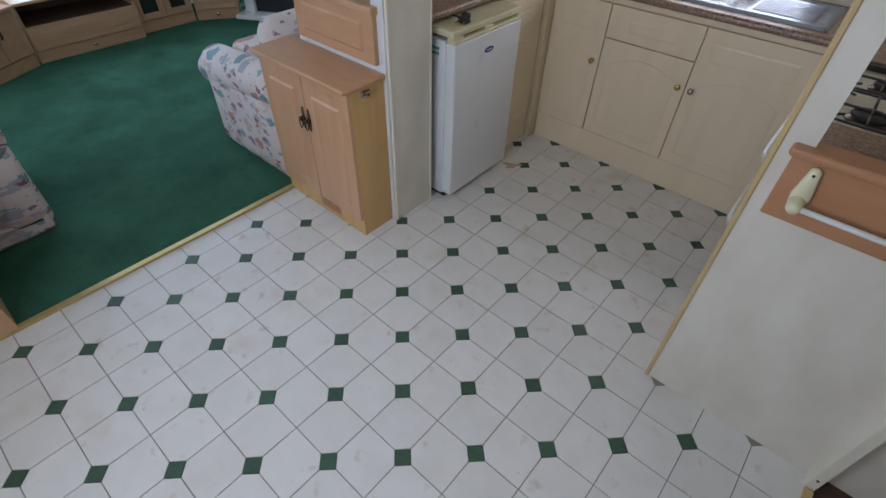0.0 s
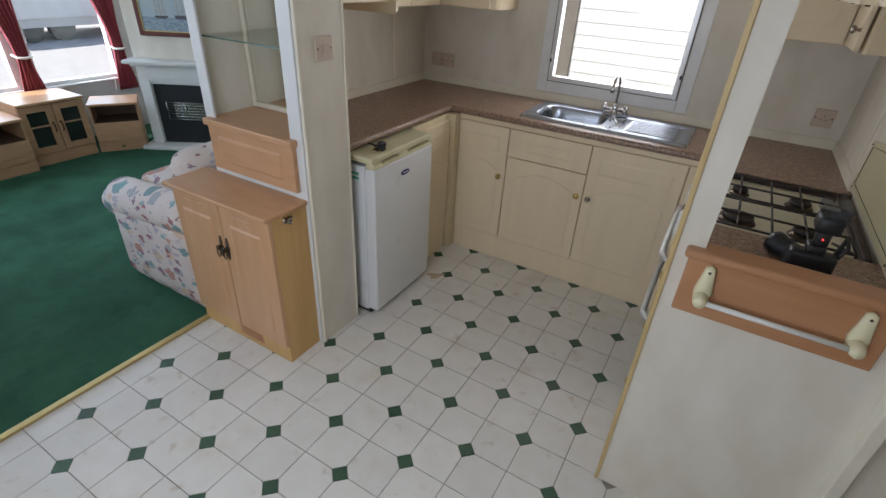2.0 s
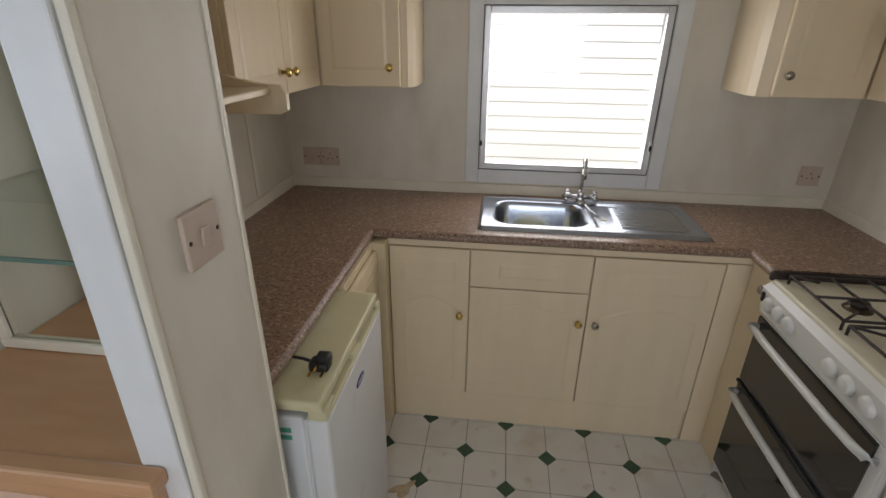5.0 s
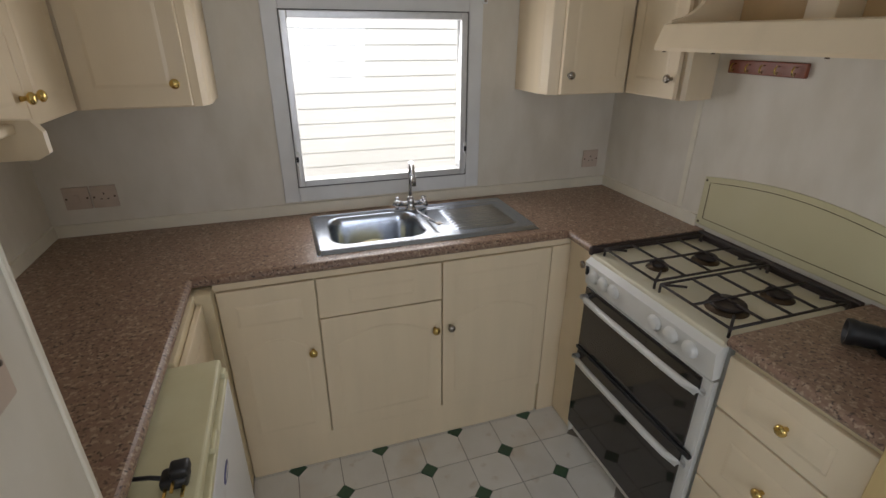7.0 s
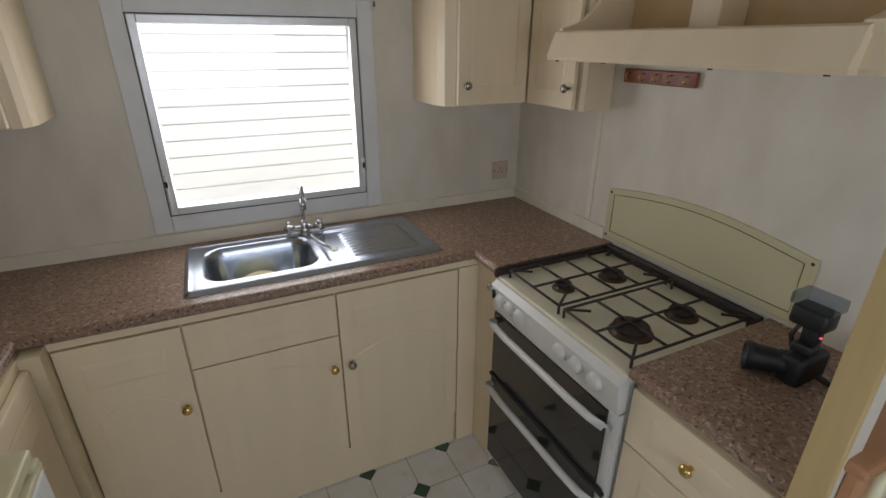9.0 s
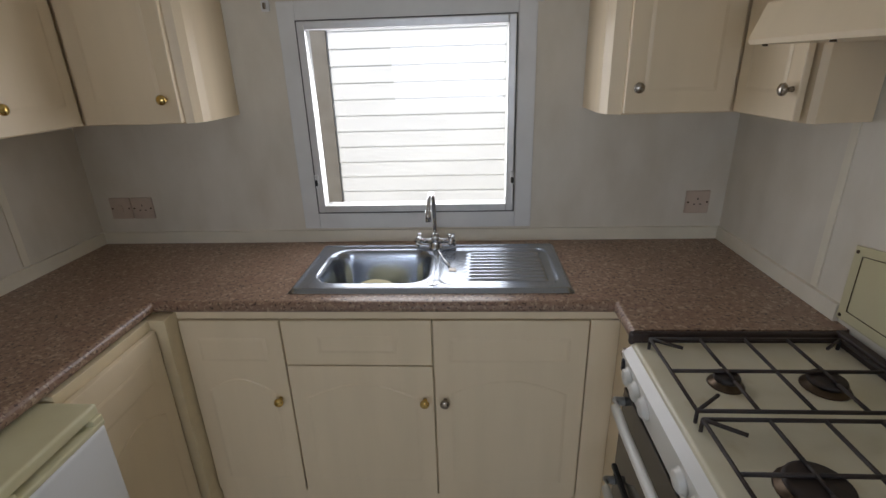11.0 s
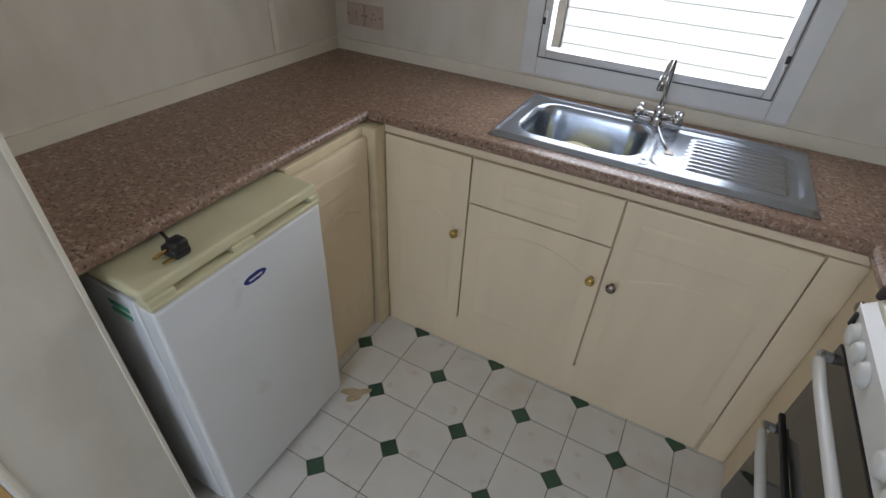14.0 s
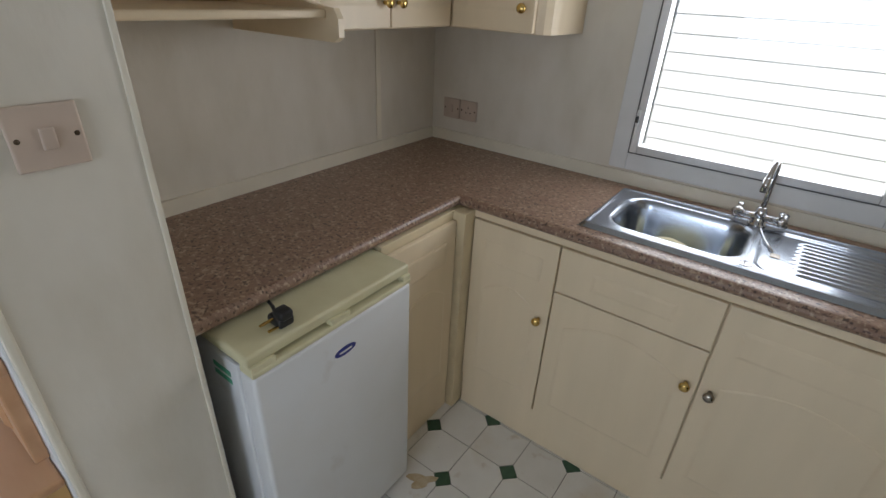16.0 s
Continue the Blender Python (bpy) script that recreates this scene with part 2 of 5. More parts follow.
def floral():
    """Cream cloth with scattered teal, rose, grey and sand motifs, at hand size."""
    m = material("floral_cloth", (0.70, 0.62, 0.57), 0.85, second=(0.62, 0.53, 0.48), scale=7, bump=0.5, bump_scale=500)
    nt = m.node_tree
    b = nt.nodes["Principled BSDF"]
    geo = nt.nodes.new("ShaderNodeNewGeometry")
    for scale, reach, seed, cols in ((9, 0.36, 0.0, ((0.08, 0.23, 0.24), (0.30, 0.32, 0.36), (0.45, 0.17, 0.12), (0.60, 0.42, 0.30))),
                                     (14, 0.32, 3.3, ((0.25, 0.04, 0.06), (0.40, 0.36, 0.42), (0.18, 0.08, 0.14), (0.15, 0.32, 0.33)))):
        src = b.inputs["Base Color"].links[0].from_socket
        add = nt.nodes.new("ShaderNodeMapping")
        add.inputs["Location"].default_value = (seed, seed, seed)
        add.inputs["Rotation"].default_value = (0.5, 0.4 + seed, 0.7)
        add.inputs["Scale"].default_value = (1.0, 0.6, 1.5)
        nt.links.new(geo.outputs["Position"], add.inputs["Vector"])
        nz = nt.nodes.new("ShaderNodeTexNoise")
        nz.inputs["Scale"].default_value = 38
        nt.links.new(add.outputs["Vector"], nz.inputs["Vector"])
        mixv = nt.nodes.new("ShaderNodeMix")
        mixv.data_type, mixv.blend_type = "RGBA", "LINEAR_LIGHT"
        mixv.inputs["Factor"].default_value = 0.035
        nt.links.new(add.outputs["Vector"], mixv.inputs["A"])
        nt.links.new(nz.outputs["Color"], mixv.inputs["B"])
        vo = nt.nodes.new("ShaderNodeTexVoronoi")
        vo.inputs["Scale"].default_value = scale
        nt.links.new(mixv.outputs["Result"], vo.inputs["Vector"])
        lt = nt.nodes.new("ShaderNodeMath")
        lt.operation = "LESS_THAN"
        lt.inputs[1].default_value = reach
        nt.links.new(vo.outputs["Distance"], lt.inputs[0])
        sep = nt.nodes.new("ShaderNodeSeparateColor")
        nt.links.new(vo.outputs["Color"], sep.inputs["Color"])
        ramp = nt.nodes.new("ShaderNodeValToRGB")
        ramp.color_ramp.interpolation = "CONSTANT"
        while len(ramp.color_ramp.elements) < 4:
            ramp.color_ramp.elements.new(0.5)
        for k, c in enumerate(cols):
            ramp.color_ramp.elements[k].position, ramp.color_ramp.elements[k].color = k / 4, (*c, 1)
        nt.links.new(sep.outputs["Red"], ramp.inputs["Fac"])
        fac = nt.nodes.new("ShaderNodeMath")
        fac.operation = "MULTIPLY"
        fac.inputs[1].default_value = 0.8
        nt.links.new(lt.outputs["Value"], fac.inputs[0])
        mx = nt.nodes.new("ShaderNodeMix")
        mx.data_type = "RGBA"
        nt.links.new(fac.outputs["Value"], mx.inputs["Factor"])
        nt.links.new(src, mx.inputs["A"])
        nt.links.new(ramp.outputs["Color"], mx.inputs["B"])
        nt.links.new(mx.outputs["Result"], b.inputs["Base Color"])
    return m


FLORAL = floral()

# ---- mesh builders ----
def add_box(bm, a, b, bevel=0.0, segs=2):
    r = bmesh.ops.create_cube(bm, size=1.0, matrix=Matrix.LocRotScale(
        [(p + q) / 2 for p, q in zip(a, b)], None, [max(abs(q - p), 1e-4) for p, q in zip(a, b)]))
    if bevel:
        edges = list({e for v in r["verts"] for e in v.link_edges})
        bmesh.ops.bevel(bm, geom=edges, offset=bevel, segments=segs, affect="EDGES", profile=0.5, clamp_overlap=True)


def add_prism(bm, points, depth, m=Matrix.Identity(4), inset=0.0, rise=0.0):
    """A polygon in the local x, y plane, raised by depth along local z; inset and rise give a chamfered top."""
    n = len(points)
    cx, cy = sum(p[0] for p in points) / n, sum(p[1] for p in points) / n
    low = [bm.verts.new(m @ Vector((x, y, 0))) for x, y in points]
    top = [bm.verts.new(m @ Vector((x, y, depth))) for x, y in points]
    rings = [low, top]
    if inset:
        sx = max(abs(p[0] - cx) for p in points)
        sy = max(abs(p[1] - cy) for p in points)
        rings.append([bm.verts.new(m @ Vector((cx + (x - cx) * (1 - inset / sx), cy + (y - cy) * (1 - inset / sy), depth + rise))) for x, y in points])
    for r0, r1 in zip(rings, rings[1:]):
        for i in range(n):
            bm.faces.new((r0[i], r0[(i + 1) % n], r1[(i + 1) % n], r1[i]))
    bm.faces.new(list(reversed(low)))
    bm.faces.new(rings[-1])


def add_lathe(bm, profile, m, segs=16):
    """Spins (radius, height) pairs round local z."""
    rings = []
    for r, z in profile:
        rings.append([bm.verts.new(m @ Vector((max(r, 1e-4) * math.cos(2 * math.pi * k / segs), max(r, 1e-4) * math.sin(2 * math.pi * k / segs), z))) for k in range(segs)])
    for r0, r1 in zip(rings, rings[1:]):
        for k in range(segs):
            bm.faces.new((r0[k], r0[(k + 1) % segs], r1[(k + 1) % segs], r1[k]))
    bm.faces.new(list(reversed(rings[0])))
    bm.faces.new(rings[-1])


def add_tube(bm, points, radius, segs=8):
    pts = [Vector(p) for p in points]
    rings = []
    for i, p in enumerate(pts):
        d = (pts[min(i + 1, len(pts) - 1)] - pts[max(i - 1, 0)]).normalized()
        q = d.to_track_quat("Z", "Y").to_matrix()
        rings.append([bm.verts.new(p + q @ Vector((radius * math.cos(2 * math.pi * k / segs), radius * math.sin(2 * math.pi * k / segs), 0))) for k in range(segs)])
    for r0, r1 in zip(rings, rings[1:]):
        best = min(range(segs), key=lambda s: (r0[0].co - r1[s].co).length)
        for k in range(segs):
            bm.faces.new((r0[k], r0[(k + 1) % segs], r1[(k + 1 + best) % segs], r1[(k + best) % segs]))
    bm.faces.new(list(reversed(rings[0])))
    bm.faces.new(rings[-1])


def finish(name, bm, mat, smooth=False, base=None):
    bmesh.ops.recalc_face_normals(bm, faces=bm.faces)
    if base is not None:
        bmesh.ops.translate(bm, verts=bm.verts, vec=-Vector(base))
    me = bpy.data.meshes.new(name)
    bm.to_mesh(me)
    bm.free()
    me.materials.append(mat)
    if smooth:
        me.shade_smooth()
    ob = new(name, me)
    if base is not None:
        ob.location = base
    return ob


class Thing:
    """An Empty at a base point; parts are built in the base's own axes, or in world axes when turn is 0."""

    def __init__(self, name, base, label, category, group="", turn=0.0):
        self.base, self.turn = Vector(base), turn
        self.ob = tagged(new(name), label, category, group)
        self.ob.empty_display_size = 0.05
        self.ob.matrix_basis = pose(*base, 0, 0, turn)

    def add(self, name, bm, mat, smooth=False, label="", parent=None):
        if not self.turn:
            bmesh.ops.translate(bm, verts=bm.verts, vec=-self.base)
        ob = finish(name, bm, mat, smooth)
        ob.parent = parent or self.ob
        if label:
            ob["label"] = label
        return ob

    def box(self, name, a, b, mat, bevel=0.002, label="", smooth=False, segs=2, parent=None):
        bm = bmesh.new()
        add_box(bm, a, b, bevel, segs)
        return self.add(name, bm, mat, smooth, label, parent)


def single(name, bm, mat, label, category, smooth=False, group="", base=None):
    return tagged(finish(name, bm, mat, smooth, base), label, category, group)


def structure(name, boxes, mat, label, bevel=0.0):
    bm = bmesh.new()
    for a, b in boxes:
        add_box(bm, a, b, bevel)
    return tagged(finish(name, bm, mat), label, kind="structure")


def facing(kind, at, along, z):
    """Frame of a front: local x along it, local y up, local z outwards. kind: the way it faces."""
    turns = {"-y": ((1, 0, 0), (0, 0, 1), (0, -1, 0)), "+x": ((0, 1, 0), (0, 0, 1), (1, 0, 0)),
             "-x": ((0, -1, 0), (0, 0, 1), (-1, 0, 0)), "+y": ((-1, 0, 0), (0, 0, 1), (0, 1, 0))}[kind]
    o = {"-y": (along, at, z), "+y": (along, at, z), "+x": (at, along, z), "-x": (at, along, z)}[kind]
    m = Matrix([[turns[c][r] for c in range(3)] + [o[r]] for r in range(3)] + [[0, 0, 0, 1]])
    return m


def arch(w, h, x0, y0, rise, n=10):
    """Outline of a panel with a shallow arched head."""
    pts = [(x0, y0), (x0 + w, y0), (x0 + w, y0 + h - rise)]
    pts += [(x0 + w - w * k / n, y0 + h - rise + rise * math.sin(math.pi * k / n)) for k in range(1, n)]
    return pts + [(x0, y0 + h - rise)]


def add_door(bm, m, w, h, thick=0.018, panels=(), bevel=0.003, raised=0.002):
    """A door or drawer front with raised panels (x, y, w, h, rise)."""
    b2 = bmesh.new()
    add_box(b2, (0, 0, 0), (w, h, thick), bevel)
    for x, y, pw, ph, rise in panels:
        pts = arch(pw, ph, x, y, rise) if rise else [(x, y), (x + pw, y), (x + pw, y + ph), (x, y + ph)]
        add_prism(b2, pts, 0.0008, Matrix.Translation((0, 0, thick)), 0.010, raised)
    b2.transform(m)
    me = bpy.data.meshes.new("tmp")
    b2.to_mesh(me)
    b2.free()
    bm.from_mesh(me)
    bpy.data.meshes.remove(me)


KNOB = [(0.007, 0), (0.006, 0.006), (0.0055, 0.012), (0.011, 0.016), (0.0155, 0.021), (0.0145, 0.027), (0.009, 0.031), (0.0, 0.032)]


def knob(thing, m, mat=BRASS, parent=None):
    bm = bmesh.new()
    add_lathe(bm, KNOB, m, 14)
    return thing.add("knob", bm, mat, True, "round polished knob", parent)

# ---- the shell ----
BACK, LEFT, RIGHT, FRONT, END, HALL, TOP = 0.53, -0.765, 1.68, -3.25, -4.08, 3.0, 2.08
W0, W1, WZ0, WZ1 = 0.145, 0.902, 1.03, 1.715          # kitchen window opening
structure("floor", [((END - 0.1, FRONT - 0.1, -0.12), (HALL + 0.1, BACK + 0.14, -0.004))], GROUT, "grey jointed base under the vinyl floor")
structure("ceiling", [((END - 0.1, FRONT - 0.1, TOP), (HALL + 0.1, BACK + 0.14, TOP + 0.08))], CEIL, "plain white caravan ceiling")
structure("wall_north", [((END, BACK, 0), (W0, BACK + 0.048, TOP)), ((W1, BACK, 0), (HALL, BACK + 0.048, TOP)),
                         ((W0, BACK, 0), (W1, BACK + 0.048, WZ0)), ((W0, BACK, WZ1), (W1, BACK + 0.048, TOP))],
          WALL, "off-white textured vinyl wall with a window opening")
# the lounge opening, x -3.0 to -1.4, is unseen and assumed for light
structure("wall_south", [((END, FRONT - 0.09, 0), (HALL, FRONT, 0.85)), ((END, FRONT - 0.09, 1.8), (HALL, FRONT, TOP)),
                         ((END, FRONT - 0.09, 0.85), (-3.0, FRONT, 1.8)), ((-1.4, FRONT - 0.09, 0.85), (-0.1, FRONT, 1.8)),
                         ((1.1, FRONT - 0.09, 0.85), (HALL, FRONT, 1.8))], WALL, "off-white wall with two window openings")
structure("wall_west", [((END - 0.09, FRONT, 0), (END, BACK, 0.52)), ((END - 0.09, FRONT, 1.85), (END, BACK, TOP)),
                        ((END - 0.09, FRONT, 0.52), (END, -2.75, 1.85)), ((END - 0.09, 0.17, 0.52), (END, BACK, 1.85)),
                        ((END - 0.09, -0.66, 0.52), (END, -0.54, 1.85)), ((END - 0.09, -1.80, 0.52), (END, -1.68, 1.85))],
          PVC, "white end wall with wide lounge window openings")
structure("wall_east", [((HALL, FRONT - 0.09, 0), (HALL + 0.09, BACK + 0.09, TOP))], WALL, "plain off-white end wall")
structure("wall_kitchen_left", [((LEFT - 0.05, -0.945, 0), (LEFT, BACK, TOP))], WALL, "off-white textured vinyl kitchen wall")
structure("wall_kitchen_right", [((RIGHT, -0.70, 0), (RIGHT + 0.11, BACK, TOP)), ((RIGHT + 0.05, -1.158, 0), (RIGHT + 0.11, -0.70, TOP)),
                                 ((RIGHT, -1.158, 0), (RIGHT + 0.05, -0.70, TOP))], WALL, "off-white textured vinyl kitchen wall")
structure("wall_hall", [((1.72, -1.19, 0), (HALL, -1.16, TOP))], WALL, "plain white hall wall")
structure("hall_floor", [((1.71, FRONT, -0.004), (HALL, -1.19, 0.004))], BROWN_FLOOR, "dark brown hall floor")
structure("trim_wall_joint", [((LEFT, 0.155, 0.965), (LEFT + 0.004, 0.18, TOP)), ((RIGHT - 0.004, -0.02, 0.965), (RIGHT, 0.005, TOP))],
          TRIM, "pale plastic joint strips on the kitchen walls")
structure("trim_upstand", [((LEFT, BACK - 0.012, 0.913), (RIGHT, BACK, 0.960)), ((LEFT, -0.944, 0.913), (LEFT + 0.012, BACK - 0.012, 0.960)),
                           ((RIGHT - 0.012, -0.113, 0.913), (RIGHT, BACK - 0.012, 0.960))], TRIM, "cream upstand strip behind the worktop")

# dividing partition with its pass-through
structure("wall_partition", [((1.150, -1.2, 0), (1.70, -1.16, 1.0)), ((1.150, -1.2, 1.0), (1.215, -1.16, TOP)),
                             ((1.215, -1.2, 1.96), (1.70, -1.16, TOP))], WALL, "white partition with an open pass-through")
structure("trim_partition_edge", [((1.136, -1.206, 0), (1.150, -1.154, TOP))], TAN, "tan edging strip on the partition end", 0.003)
structure("trim_door_post", [((1.690, -1.255, 0), (1.722, -1.2, TOP))], TRIM, "pale wooden door post with screws", 0.003)
for z in (0.06, 0.42, 0.78):
    bm = bmesh.new()
    add_lathe(bm, [(0.005, 0), (0.004, 0.002), (0, 0.003)], facing("-y", -1.255, 1.706, z), 10)
    tagged(finish("trim_screw", bm, BRONZE, True), "small dark screw head in the door post", kind="structure")
structure("trim_threshold", [((1.695, -2.2, 0), (1.72, -1.262, 0.012))], TAN, "tan threshold strip")

# carpet and its edge
structure("carpet", [((END, FRONT, -0.004), (-0.815, BACK, 0.011))], CARPET, "worn dark green lounge carpet")
structure("trim_carpet_strip", [((-0.825, FRONT, 0.0), (-0.795, -1.2, 0.0135))], GOLD, "brass edging strip between carpet and vinyl", 0.003)

# ---- kitchen window ----
win = Thing("window_1", (0.5075, BACK, WZ0), "white top-hung kitchen window with metal frame", "window")
win.ob["kind"] = "structure"


def ring(bm, x0, x1, z0, z1, w, y0, y1, bevel=0.002):
    for a, b in (((x0, y0, z0), (x0 + w, y1, z1)), ((x1 - w, y0, z0), (x1, y1, z1)),
                 ((x0 + w, y0, z0), (x1 - w, y1, z0 + w)), ((x0 + w, y0, z1 - w), (x1 - w, y1, z1))):
        add_box(bm, a, b, bevel)


bm = bmesh.new()
ring(bm, W0 - 0.06, W1 + 0.065, WZ0 - 0.062, WZ1 + 0.06, 0.062, BACK - 0.008, BACK - 0.001, 0.003)
win.add("surround", bm, PVC)
bm = bmesh.new()
ring(bm, W0, W1, WZ0, WZ1, 0.004, BACK - 0.010, BACK + 0.05, 0.0)
win.add("gasket", bm, GASKET, label="thin dark rubber gasket")
bm = bmesh.new()
ring(bm, W0 + 0.004, W1 - 0.004, WZ0 + 0.004, WZ1 - 0.004, 0.027, BACK - 0.012, BACK + 0.045, 0.003)
win.add("sash", bm, ALU)
bm = bmesh.new()
add_box(bm, (W0 + 0.03, BACK + 0.02, WZ0 + 0.03), (W1 - 0.03, BACK + 0.024, WZ1 - 0.03))
pane = win.add("pane", bm, GLASS)
pane.visible_shadow = False
for x in (W0 + 0.004, W1 - 0.016):
    bm = bmesh.new()
    add_box(bm, (x, BACK - 0.02, WZ0 + 0.105), (x + 0.013, BACK - 0.01, WZ0 + 0.155), 0.004)
    add_tube(bm, [(x + 0.006, BACK - 0.015, WZ0 + 0.11), (x + 0.008, BACK - 0.024, WZ0 + 0.095), (x + 0.008, BACK - 0.018, WZ0 + 0.03)], 0.003)
    win.add("stay", bm, PVC)
    win.box("catch", (x + 0.001, BACK - 0.026, WZ0 + 0.112), (x + 0.012, BACK - 0.019, WZ0 + 0.135), BLACK, 0.003)
bm = bmesh.new()
add_box(bm, (W0 - 0.10, BACK - 0.035, WZ1 + 0.10), (W1 + 0.11, BACK - 0.02, WZ1 + 0.178), 0.006)
single("blind_pelmet", bm, CREAM, "cream pelmet rail above the kitchen window", "pelmet", base=(0.5, BACK, WZ1 + 0.10))
for x in (W0 - 0.095, W1 + 0.07):
    t = Thing("rail_bracket", (x, BACK, WZ1 + 0.04), "small white bracket with a dark pin on the wall", "bracket", "window rail brackets")
    t.box("plate", (x - 0.014, BACK - 0.012, WZ1 + 0.03), (x + 0.014, BACK, WZ1 + 0.065), PVC, 0.004)
    t.box("pin", (x - 0.005, BACK - 0.02, WZ1 + 0.037), (x + 0.005, BACK - 0.012, WZ1 + 0.057), PEWTER, 0.002)

# ---- worktop ----
CZ, CT = 0.913, 0.036
LX, FY, RX = -0.223, -0.011, 1.145          # front edges of the three runs
worktop = Thing("worktop", (0.45, 0.2, CZ - CT), "speckled brown stone-look laminate worktop in a horseshoe", "worktop")


def run(name, boxes, noses):
    bm = bmesh.new()
    for x0, x1, y0, y1 in boxes:
        add_box(bm, (x0, y0, CZ - CT), (x1, y1, CZ))
    for a, b in noses:      # rounded front edge
        add_tube(bm, [a, b], CT / 2, 16)
    return worktop.add(name, bm, COUNTER)


R = CT / 2
mid = CZ - R
run("left_run", [(LEFT, LX - R, -0.945, BACK - 0.001)], [((LX - R, -0.945, mid), (LX - R, FY + R, mid))])
run("back_run", [(LX - R, 0.225, FY + R, BACK - 0.001), (0.602, RX + R, FY + R, BACK - 0.001), (0.225, 0.602, FY + R, 0.10), (0.225, 0.602, 0.41, BACK - 0.001)],
    [((LX - R, FY + R, mid), (RX + R, FY + R, mid))])
run("right_run", [(RX + R, RIGHT, -0.158, BACK - 0.001)], [((RX + R, -0.158, mid), (RX + R, FY + R, mid))])
run("end_run", [(RX + R, RIGHT, -1.155, -0.780)], [((RX + R, -1.155, mid), (RX + R, -0.780, mid))])

# ---- base cupboards under the window ----
PY = 0.002
base = Thing("base_cupboard", (0.45, 0.2, 0), "cream laminate kitchen base units under the sink", "cupboard")
base.box("carcass", (-0.20, PY + 0.019, 0.0), (1.175, PY + 0.05, CZ - CT - 0.002), CREAM_EDGE, 0.001)
base.box("plinth", (-0.165, PY + 0.006, 0.0), (1.077, PY + 0.018, 0.156), CREAM, 0.002)
base.box("rail", (-0.20, PY + 0.008, 0.850), (1.175, PY + 0.018, CZ - CT - 0.002), CREAM, 0.001)
base.box("stile", (1.090, PY + 0.003, 0.0), (1.175, PY + 0.018, 0.848), CREAM, 0.002)
base.box("corner_post", (-0.2265, PY - 0.052, 0.0), (-0.170, PY + 0.018, CZ - CT - 0.002), CREAM_EDGE, 0.002)


def front(thing, kind, at, along, z, w, h, panels, name="door"):
    bm = bmesh.new()
    add_door(bm, facing(kind, at, along, z), w, h, 0.018, panels)
    return thing.add(name, bm, CREAM)


def tall_panels(w, h):
    return ((0.05, h - 0.145, w - 0.10, 0.085, 0), (0.05, 0.06, w - 0.10, h - 0.27, 0.05))


W = 0.316
d = front(base, "-y", PY + 0.018, -0.166, 0.160, W, 0.686, tall_panels(W, 0.686))
knob(base, facing("-y", PY, 0.118, 0.560), parent=d)
W = 0.462
d = front(base, "-y", PY + 0.018, 0.155, 0.160, W, 0.524, ((0.05, 0.06, W - 0.1, 0.40, 0.055),))
knob(base, facing("-y", PY, 0.589, 0.560), parent=d)
front(base, "-y", PY + 0.018, 0.155, 0.689, W, 0.157, ((0.11, 0.045, W - 0.22, 0.06, 0),), "drawer")
d = front(base, "-y", PY + 0.018, 0.622, 0.160, 0.463, 0.686, tall_panels(0.463, 0.686))
knob(base, facing("-y", PY, 0.653, 0.560), PEWTER, parent=d)

# cupboard between the fridge and the corner
corner = Thing("corner_cupboard", (-0.4, -0.16, 0), "cream laminate base cupboard beside the fridge", "cupboard")
corner.box("carcass", (LEFT + 0.02, -0.400, 0.0), (-0.219, 0.015, CZ - CT - 0.002), CREAM_EDGE, 0.002)
corner.box("plinth", (-0.217, -0.395, 0.0), (-0.203, -0.055, 0.15), CREAM, 0.002)
front(corner, "+x", -0.217, -0.398, 0.154, 0.342, 0.692, tall_panels(0.342, 0.692))

# cupboard and filler between the window units and the cooker
fill = Thing("filler_cupboard", (1.4, -0.03, 0), "narrow cream laminate unit beside the cooker", "cupboard")
fill.box("side", (1.176, -0.152, 0.0), (1.62, PY + 0.016, CZ - CT - 0.002), CREAM, 0.002)
knob(fill, facing("-x", 1.176, -0.118, 0.815), PEWTER)

# drawer unit at the end by the partition
dr = Thing("drawer_unit", (1.4, -0.96, 0), "cream laminate drawer unit with brass knobs", "drawers")
dr.box("carcass", (1.178, -1.152, 0.0), (1.62, -0.785, CZ - CT - 0.002), CREAM_EDGE, 0.002)
for z0, hh in ((0.690, 0.165), (0.435, 0.248), (0.16, 0.268)):
    d = front(dr, "-x", 1.178, -0.789, z0, 0.359, hh, ((0.07, hh * 0.25, 0.219, hh * 0.5, 0),), "drawer")
    knob(dr, facing("-x", 1.160, -0.975, z0 + hh * 0.52), parent=d)
dr.box("plinth", (1.166, -1.15, 0.0), (1.178, -0.787, 0.156), CREAM, 0.001)

# ---- sink ----
SX0, SX1, SY0, SY1 = 0.170, 1.028, 0.058, 0.416
SINK_FIT = Matrix.Translation((0.172, 0.049, 0)) @ Matrix.Diagonal((1.021, 1.134, 1, 1)) @ Matrix.Translation((-0.170, -0.058, 0))
sink = Thing("sink", (0.6, 0.24, CZ), "brushed steel sink with drainer set into the worktop", "sink")


def rounded(px, py, cx, cy, hx, hy, r):
    qx, qy = abs(px - cx) - hx + r, abs(py - cy) - hy + r
    return math.hypot(max(qx, 0), max(qy, 0)) + min(max(qx, qy), 0) - r


def ease(v):
    v = min(max(v, 0), 1)
    return v * v * (3 - 2 * v)


